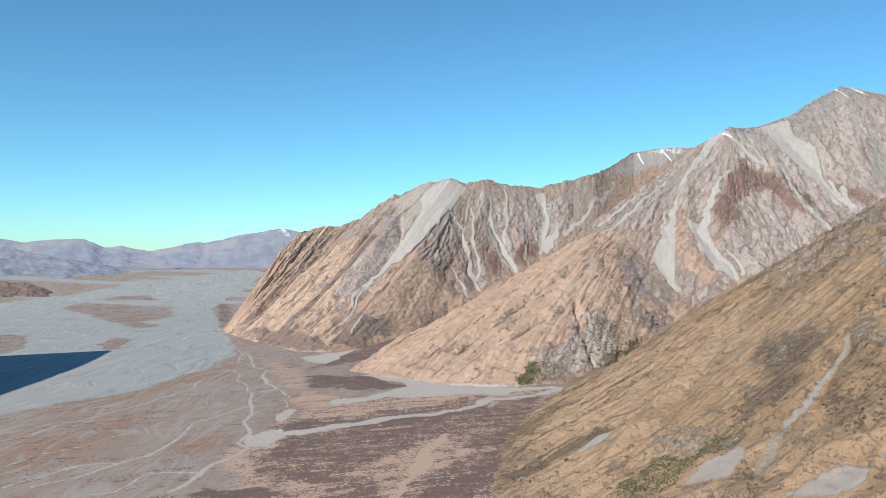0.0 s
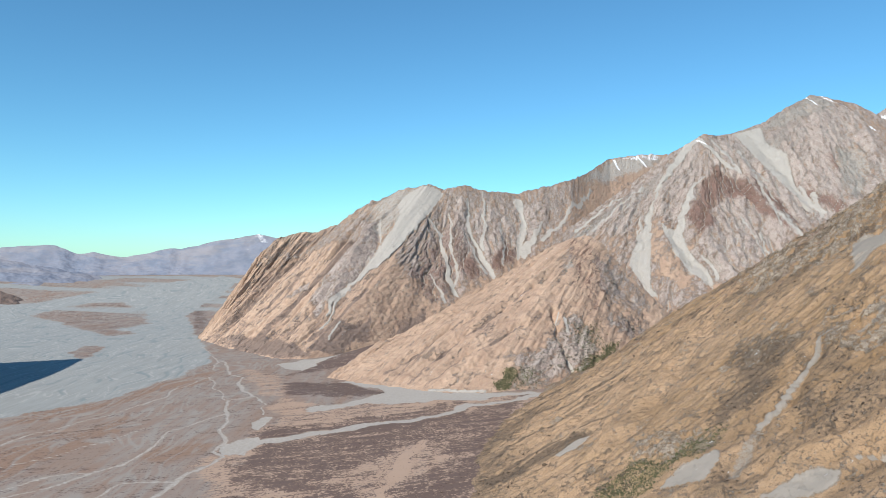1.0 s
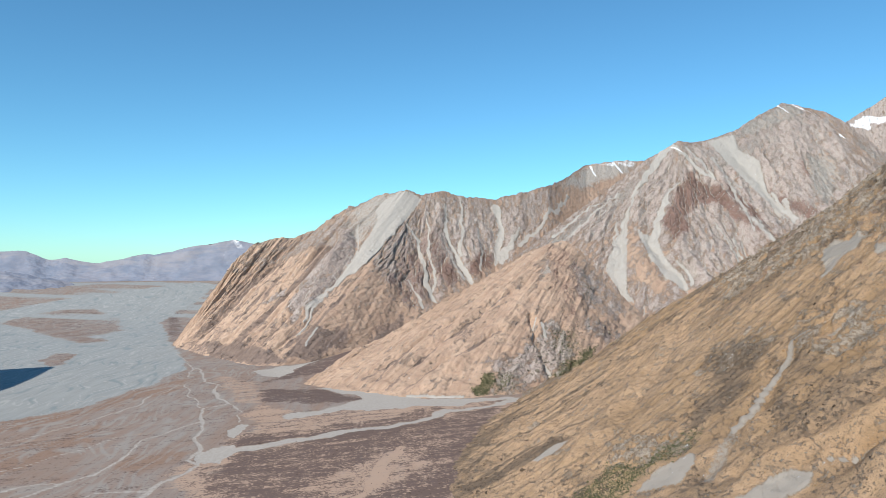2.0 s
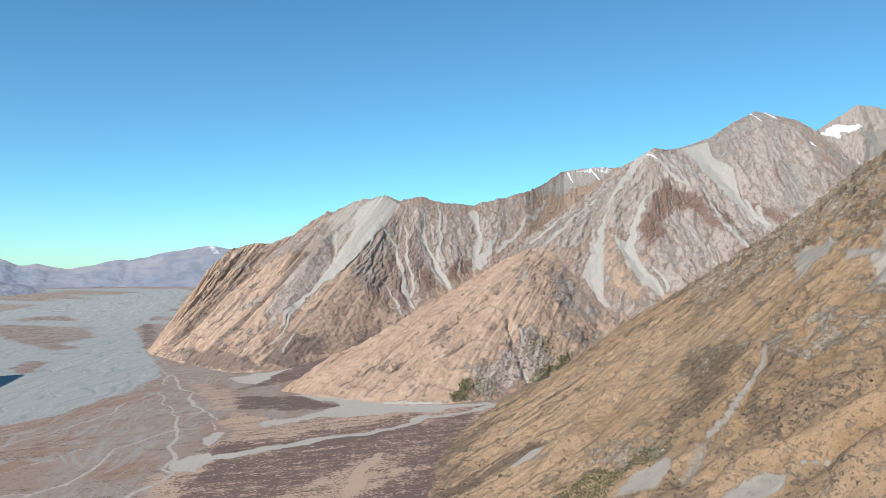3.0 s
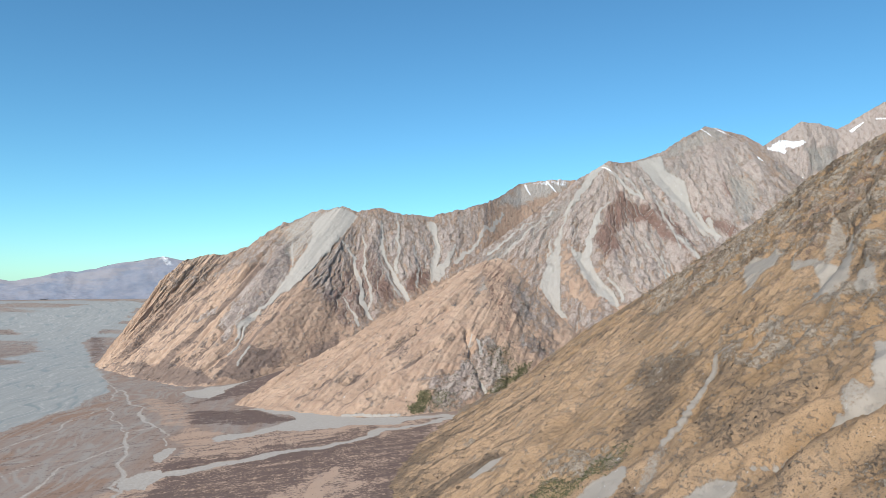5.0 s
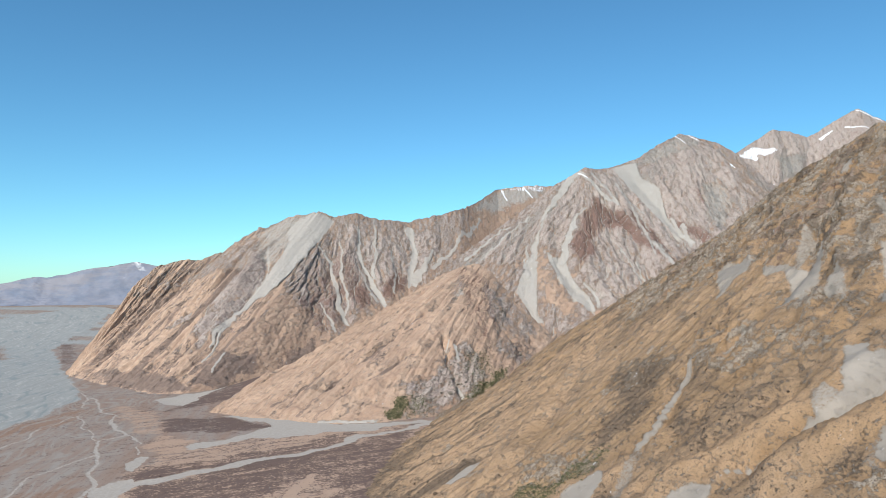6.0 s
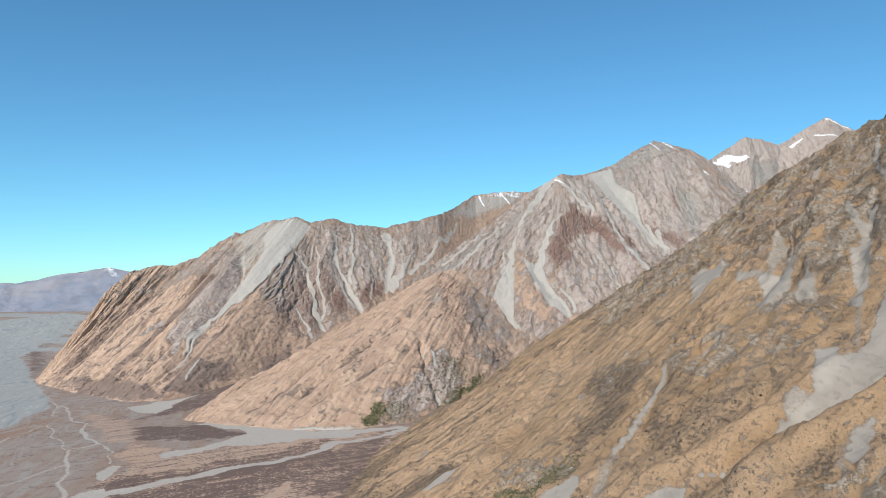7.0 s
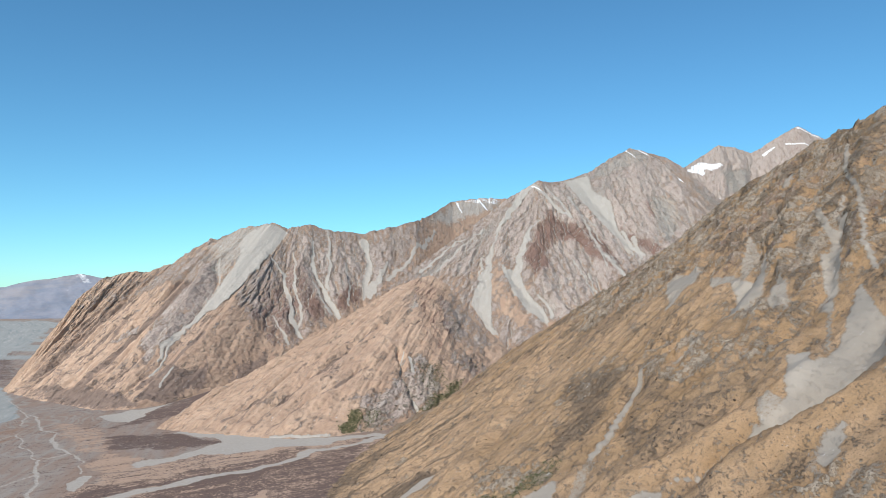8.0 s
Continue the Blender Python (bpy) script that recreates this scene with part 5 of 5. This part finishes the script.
ground.area("dark", [(-82, 1190), (48, 1272), (130, 1377), (200, 1393), (137, 1153), (91, 1053), (47, 1024), (-4, 1118), (-78, 1135)], 12.2, amount=0.45)
ground.area("dark", [(-264, 983), (-239, 1111), (-137, 1163), (-41, 1153), (-39, 1085), (-85, 996), (-120, 899), (-160, 877), (-226, 910), (-254, 933)], 8.4, amount=0.5)
ground.area("dark", [(-57, 834), (-18, 921), (55, 1024), (106, 1118), (177, 1230), (114, 1024), (65, 834)], 12.3, amount=0.42)
ground.area("dark", [(-160, 877), (-108, 921), (-67, 877), (-88, 801), (-159, 801)], 10.6, amount=0.35)
ground.area("dark", [(-302, 834), (-291, 882), (-239, 877), (-180, 834)], 7.3, amount=0.6)
ground.area("tan", [(-286, 1465), (-158, 1342), (-167, 1251), (-251, 1209), (-294, 1367)], 11.0, amount=0.75)
ground.area("tan", [(-63, 819), (-48, 921), (-29, 1039), (-13, 1111), (2, 1131), (11, 1118), (-7, 1024), (-36, 895), (-48, 819)], 2.4)
ground.area("dark", [(-16, 834), (12, 910), (87, 991), (149, 1101), (151, 1053), (89, 945), (47, 877), (31, 828)], 5.8, amount=0.8)
ground.area("dark", [(-277, 1118), (-256, 1190), (-144, 1222), (-45, 1251), (83, 1342), (80, 1295), (-42, 1182), (-137, 1163), (-226, 1135)], 5.0, amount=0.9)
ground.area("tan", [(-143, 819), (-108, 921), (-53, 1024), (-71, 921), (-96, 819)], 9.2, amount=0.8)
ground.area("tan", [(-20, 1024), (68, 1101), (91, 1053), (28, 970), (-3, 921)], 10.4, amount=0.7)
ground.area("tan", [(-473, 1848), (-350, 1759), (-282, 1477), (-342, 1477), (-407, 1641)], 17.2, amount=0.6)
for line, w0, w1 in (([(-569, 1999), (-479, 1760), (-438, 1711), (-422, 1620), (-360, 1477), (-394, 1448), (-383, 1357), (-348, 1264), (-344, 1190), (-321, 1135), (-321, 1069), (-298, 1033), (-312, 970), (-326, 931), (-338, 857)], 2.6, 2.6),
                     ([(-400, 1448), (-466, 1592), (-517, 1719)], 1.6, 1.6),
                     ([(-373, 1328), (-402, 1251), (-431, 1190), (-419, 1085), (-424, 1010), (-452, 983), (-472, 926), (-516, 874)], 2.0, 2.6),
                     ([(-517, 1719), (-551, 1592), (-547, 1477), (-573, 1367), (-606, 1273), (-654, 1190), (-669, 1118), (-694, 1085)], 1.8, 2.4),
                     ([(-360, 1477), (-309, 1409), (-300, 1318)], 1.4, 1.4),
                     ([(-326, 931), (-392, 917), (-410, 861), (-454, 838)], 1.6, 2.0),
                     ([(-615, 1719), (-608, 1642), (-669, 1565), (-704, 1477)], 1.6, 1.6),
                     ([(-549, 1848), (-577, 1999), (-725, 2313)], 1.6, 1.6),
                     ([(-478, 1210), (-513, 1135), (-545, 1054), (-597, 1010), (-612, 958)], 1.2, 1.6),
                     ([(-452, 983), (-502, 970), (-538, 910), (-551, 861)], 1.6, 2.0)):
    ground.strip("thread", line, w0, w1, ragged=0.6)
ground.strip("dark", [(-300, 1890), (-90, 2110), (20, 2230), (110, 2380)], 30, 70, amount=0.75)

# braids of the river, drawn out along its flow
gx, gy, gm = ground.X, ground.Y, ground.mask
bend_x = gx + fbm(gx / 260, gy / 420, 3, 33) * 70
braid = ridged(bend_x / 55, gy / 420, 3, 64)
braid_small = ridged(bend_x / 22, gy / 190, 2, 66)
river = np.clip(gm["river"] - gm["island"], 0, 1)
far_plain = smooth(3300, 3900, ground.R)
bands = fbm(gx / 900, gy / 160, 3, 68)
gc = empty_cover(gx.shape)
gc["scree"] = np.maximum(river, far_plain * (0.35 + 1.2 * bands))
gc["rock"] = np.maximum(gm["gravel"], 0.66 * gm["thread"])
fan = smooth(-20, 20, inside(gx + ground.wx, gy + ground.wy, [(-290, 1180), (-330, 1000), (-260, 880), (-260, 600), (200, 600), (200, 1100), (260, 1500), (-60, 1480), (-230, 1330)]))
gc["shrub"] = np.clip(0.21 * fan + gm["dark"] + 0.22 * gm["island"] + 0.1 + 0.12 * fbm(gx / 130, gy / 130, 3, 70), 0, 1) * (1 - gc["rock"]) * (1 - river)
gc["ochre"] = np.maximum(gm["tan"], 0.8 * fan) * (1 - gc["rock"])
gc["snow"] = smooth(0.86, 0.93, braid) * river
gc["green"] = 0.5 * smooth(0.0, 0.4, fbm(bend_x / 70, gy / 500, 3, 72)) * (1 - river)
for outline in ([(-575, 899), (-557, 983), (-528, 1054), (-510, 1171), (-547, 1318), (-586, 1230), (-624, 1153), (-655, 1024)],
                [(-419, 1039), (-405, 1118), (-337, 1135), (-330, 1054), (-374, 1010)],
                [(-726, 1230), (-607, 1393), (-499, 1679), (-519, 1848), (-594, 1719), (-643, 1448), (-749, 1342)]):
    gc["green"] = np.maximum(gc["green"], smooth(-12, 12, inside(gx + ground.wx, gy + ground.wy, outline)) * (1 - river))
gc["rust"] = smooth(0.88, 0.95, braid_small) * river * 0.7
gc["pale"] = smooth(0.76, 0.92, braid_small) * (1 - river) * smooth(60, -60, gx + 330)
lie = fbm(gx / 90, gy / 140, 4, 61) * 0.5 - 0.35 * gm["thread"] - 0.3 * gc["snow"] - 0.5 * gm["gravel"] + 1.0 * gm["dark"]
P = np.stack([gx, gy, ground.Z + lie], -1)
PIECES = {"river": ("river_bed", "wide grey gravel river bed with braided channels"), "island": ("grass_island", "brown grassy island in the gravel"),
          "gravel": ("gravel_bar", "bare pale grey gravel"), "thread": ("stream_channel", "pale winding stream channel"),
          "dark": ("scrub_patch", "dark brown low scrub"), "tan": ("dry_grass", "dry straw-coloured grass")}
quads = sheet(P)[:, ::-1]
who = ground.owner.ravel()[quads].max(1)
floor = tagged(new("ground", mesh_of("ground", P, quads[who == 0], gc, FLAT_LAND)),
               "flat valley floor of gravel river braids and brown grass", "ground", kind="structure")
for i, kind in enumerate(ground.parts):
    if (who == i + 1).any():
        part_mesh(PIECES[kind][0], mesh_of(PIECES[kind][0], P, quads[who == i + 1], gc, FLAT_LAND), floor, PIECES[kind][1])

# ---- distant hills and the knoll on the river ----
def distant_hill(name, label, crest, drop, run, seed, rows=70, cols=260, grow=4):
    foot = [(x * (1 - run / y), y - run, 170 * float(smooth(3200, 4960, math.hypot(x, y) * (1 - run / y))) ** 1.2 - drop) for x, y, z in crest]
    h = Flank(crest, foot, cols, rows, bend=1.4)
    h.erode(300, 14, seed, crest_hold=0.1)
    h.grain(150, 10, seed + 1, 5)
    h.cover["rock"] += 0.3
    h.cover["shrub"] += 0.15 + 0.3 * fbm(h.X / 200, h.Y / 90, 3, seed)
    return h, name, label


FAR_CREST = [(-3759, 4880, 364), (-3361, 4880, 384), (-3122, 4880, 376), (-2963, 4880, 344), (-2803, 4880, 364), (-2525, 4880, 372), (-2425, 4880, 324), (-2365, 4880, 312), (-2266, 4880, 324), (-2079, 4880, 288), (-1887, 4880, 312), (-1748, 4880, 352), (-1668, 4880, 344), (-1449, 4880, 392), (-1211, 4880, 431), (-1123, 4880, 447), (-1011, 4880, 423), (-733, 4880, 384), (-414, 4880, 344)]
LOW_CREST = [(-3312, 4300, 346), (-2961, 4300, 332), (-2751, 4300, 311), (-2540, 4300, 275), (-2330, 4300, 240), (-2119, 4300, 205), (-1944, 4300, 163), (-1804, 4300, 128), (-1698, 4300, 93)]
KNOLL_CREST = [(-2452, 3560, 152), (-2336, 3560, 143), (-2219, 3560, 129), (-2138, 3560, 132), (-2097, 3560, 111), (-2031, 3560, 88), (-1987, 3560, 59)]
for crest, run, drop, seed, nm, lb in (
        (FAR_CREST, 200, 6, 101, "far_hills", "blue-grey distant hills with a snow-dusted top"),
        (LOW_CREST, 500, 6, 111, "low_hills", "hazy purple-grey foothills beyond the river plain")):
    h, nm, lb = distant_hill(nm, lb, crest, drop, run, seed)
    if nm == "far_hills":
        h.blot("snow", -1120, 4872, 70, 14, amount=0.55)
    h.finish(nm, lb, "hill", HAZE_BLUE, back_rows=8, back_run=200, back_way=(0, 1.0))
knoll, nm, lb = distant_hill("knoll", "", KNOLL_CREST, 6, 160, 121, 40, 90, 14)
# full scrub cover darkens the knoll, painting its shaded face into the colour
knoll.cover["shrub"] += 1.0
knoll.finish("knoll", "low brown rocky knoll at the river's edge", "hill", FAR_LAND, back_rows=8, back_run=300, back_way=(-0.6, 1.0))
# ---- bushes, tussocks and stones, too many to count ----
ICO = np.array([(0, 0, 1), *[(0.894 * math.cos(a), 0.894 * math.sin(a), 0.447) for a in np.arange(5) * 2 * math.pi / 5],
                *[(0.894 * math.cos(a), 0.894 * math.sin(a), -0.447) for a in (np.arange(5) + 0.5) * 2 * math.pi / 5], (0, 0, -1)])
ICO_FACES = np.array([*[(0, 1 + i, 1 + (i + 1) % 5) for i in range(5)], *[(1 + i, 6 + i, 1 + (i + 1) % 5) for i in range(5)],
                      *[(1 + (i + 1) % 5, 6 + i, 6 + (i + 1) % 5) for i in range(5)], *[(11, 6 + (i + 1) % 5, 6 + i) for i in range(5)]])


def scatter(name, label, flank, weight, count, size, material, seed, squat=0.7, category="plant"):
    """Clumps strewn over a slope where the weight is high, joined as one."""
    rng = np.random.default_rng(seed)
    P = flank.P
    edge = np.linalg.norm(np.diff(P, axis=0)[:, :-1], axis=-1) * np.linalg.norm(np.diff(P, axis=1)[:-1], axis=-1)
    w = np.clip(weight[:-1, :-1], 0, None) * edge
    pick = rng.choice(w.size, count, p=(w / w.sum()).ravel())
    i, j = np.unravel_index(pick, w.shape)
    a, b = rng.random(count)[:, None], rng.random(count)[:, None]
    at = P[i, j] * (1 - a) * (1 - b) + P[i + 1, j] * a * (1 - b) + P[i, j + 1] * (1 - a) * b + P[i + 1, j + 1] * a * b
    r = size * np.exp(rng.normal(0, 0.4, count))
    v = ICO[None] * (1 + 0.35 * rng.standard_normal((count, 12, 1)))
    v = v * r[:, None, None] * np.array((1, 1, squat)) + at[:, None] + np.array((0, 0, 1.0)) * (r * squat * 0.35)[:, None, None]
    f = (ICO_FACES[None] + 12 * np.arange(count)[:, None, None]).reshape(-1, 3)
    me = bpy.data.meshes.new(name)
    me.from_pydata(v.reshape(-1, 3).tolist(), [], f.tolist())
    me.materials.append(material)
    tagged(new(name, me), label, category, kind="stuff")


near_view = smooth(250, 350, hill.Y) * (hill.Y > 250)
grass_only = np.clip(1 - 2.5 * hill.cover["scree"], 0, 1)
patchy = np.clip(fbm(hill.X / 25, hill.Y / 25, 4, 201) + 0.15, 0, 1)
scatter("thorn_bushes", "dark thorny bushes dotted over the hillside", hill, near_view * grass_only * (hill.cover["shrub"] ** 2 * 2 + 0.12 * patchy), 7000, 0.6, THORN, 1)
scatter("tussocks", "pale and ochre tussock grass clumps", hill, near_view * grass_only * (0.3 + patchy), 5000, 0.4, TUSSOCK, 2, 0.9)
scatter("green_bushes", "olive green low bushes on the hillside", hill, near_view * grass_only * (hill.cover["green"] ** 2), 3000, 0.5, SCRUB, 3)
scatter("loose_rocks", "pale grey loose rocks and outcrops", hill, near_view * grass_only * np.clip(hill.cover["rock"] - 0.45, 0, 1) * patchy, 2500, 0.6, STONE, 4, 0.8, "rock")
scatter("gorge_scrub", "dark green scrub at the foot of the bluffs", spur, spur.cover["green"] ** 2, 2600, 0.9, SCRUB, 5)
scatter("bluff_rocks", "pale boulders and slabs on the bluffs", spur, np.clip(spur.cover["rock"] - 0.6, 0, 1), 500, 1.5, STONE, 6, 0.8, "rock")

ground.P = P
on_fan = (ground.R < 1650) * (ground.R > 700) * smooth(-360, -250, gx) * smooth(420, 300, gx) * np.clip(1 - 2 * gc["rock"], 0, 1)
scatter("scrub_bushes", "dark brown low scrub bushes on the valley floor", ground, on_fan * (gc["shrub"] ** 2 + 0.03), 7000, 0.5, HEATH, 7, 0.5)

# ---- rock outcrops ----
def rock_shape(seed):
    """A knobbly block of weathered rock, about one metre in radius."""
    bm = bmesh.new()
    bmesh.ops.create_icosphere(bm, subdivisions=4, radius=1.0)
    off = Vector((seed * 7.3, seed * 3.1, seed * 1.7))
    for v in bm.verts:
        d = v.co.normalized()
        r = 1 + 0.38 * noise.noise(d * 1.3 + off) + 0.26 * noise.noise(d * 3.1 + off) + 0.14 * noise.noise(d * 7.5 + off)
        step = math.floor((d.z + 0.4 * noise.noise(d * 2 + off)) * 5) / 5
        v.co = Vector((d.x * r, d.y * r, (0.6 * d.z + 0.4 * step) * r))
    me = bpy.data.meshes.new("rock_outcrop")
    bm.to_mesh(me)
    bm.free()
    me.materials.append(STONE)
    return me


ROCKS = [rock_shape(i + 1) for i in range(5)]
rock_rng = random.Random(11)


def outcrops(flank, places, radius):
    for x, y in places:
        i, j = np.unravel_index(np.argmin((flank.P[..., 0] - x) ** 2 + (flank.P[..., 1] - y) ** 2), flank.P.shape[:2])
        ob = new("rock_outcrop", rock_rng.choice(ROCKS))
        r = radius * rock_rng.uniform(0.6, 1.25)
        n = Vector(flank.normal[i, j])
        turn = n.to_track_quat("Z", "Y").to_matrix().to_4x4() @ pose(0, 0, 0, 0, 0, rock_rng.uniform(0, 360))
        ob.matrix_world = Matrix.Translation(Vector(flank.P[i, j]) - n * 0.1 * r) @ turn @ Matrix.Diagonal((r, r * rock_rng.uniform(0.7, 1.1), r * rock_rng.uniform(0.4, 0.65), 1))
        tagged(ob, "weathered pale grey rock outcrop in a tussock slope", "rock", "rock outcrops")


outcrops(spur, [(375, 1751), (360, 1724), (286, 1613), (260, 1580), (285, 1580), (224, 1557), (239, 1546), (323, 1609), (414, 1768), (424, 1730), (408, 1930), (430, 1972)], 5.0)
outcrops(hill, [(248, 794), (259, 793), (259, 763), (270, 768), (280, 762), (282, 741), (291, 741), (297, 725), (251, 749), (261, 809)], 2.3)
outcrops(hill, [(361, 658), (367, 659), (522, 1170), (554, 1211), (437, 914), (458, 912), (441, 837), (465, 844), (360, 969), (349, 955)], 2.1)
outcrops(hill, [(657, 1186), (697, 1188), (730, 1154), (744, 1044), (786, 980), (679, 773), (624, 694), (762, 809), (768, 766), (794, 761), (550, 648), (540, 624), (533, 664), (513, 715), (496, 760), (415, 427), (416, 410), (417, 438)], 2.4)
outcrops(hill, [(637, 1238), (660, 1219), (689, 1195), (713, 1173), (742, 1146), (753, 1117), (771, 1098), (777, 1049), (803, 1046), (829, 1010), (849, 1000), (871, 970), (886, 945), (902, 912), (689, 898), (707, 870), (748, 872), (731, 809), (788, 847), (818, 834), (853, 848), (871, 833), (673, 947), (645, 983)], 2.6)
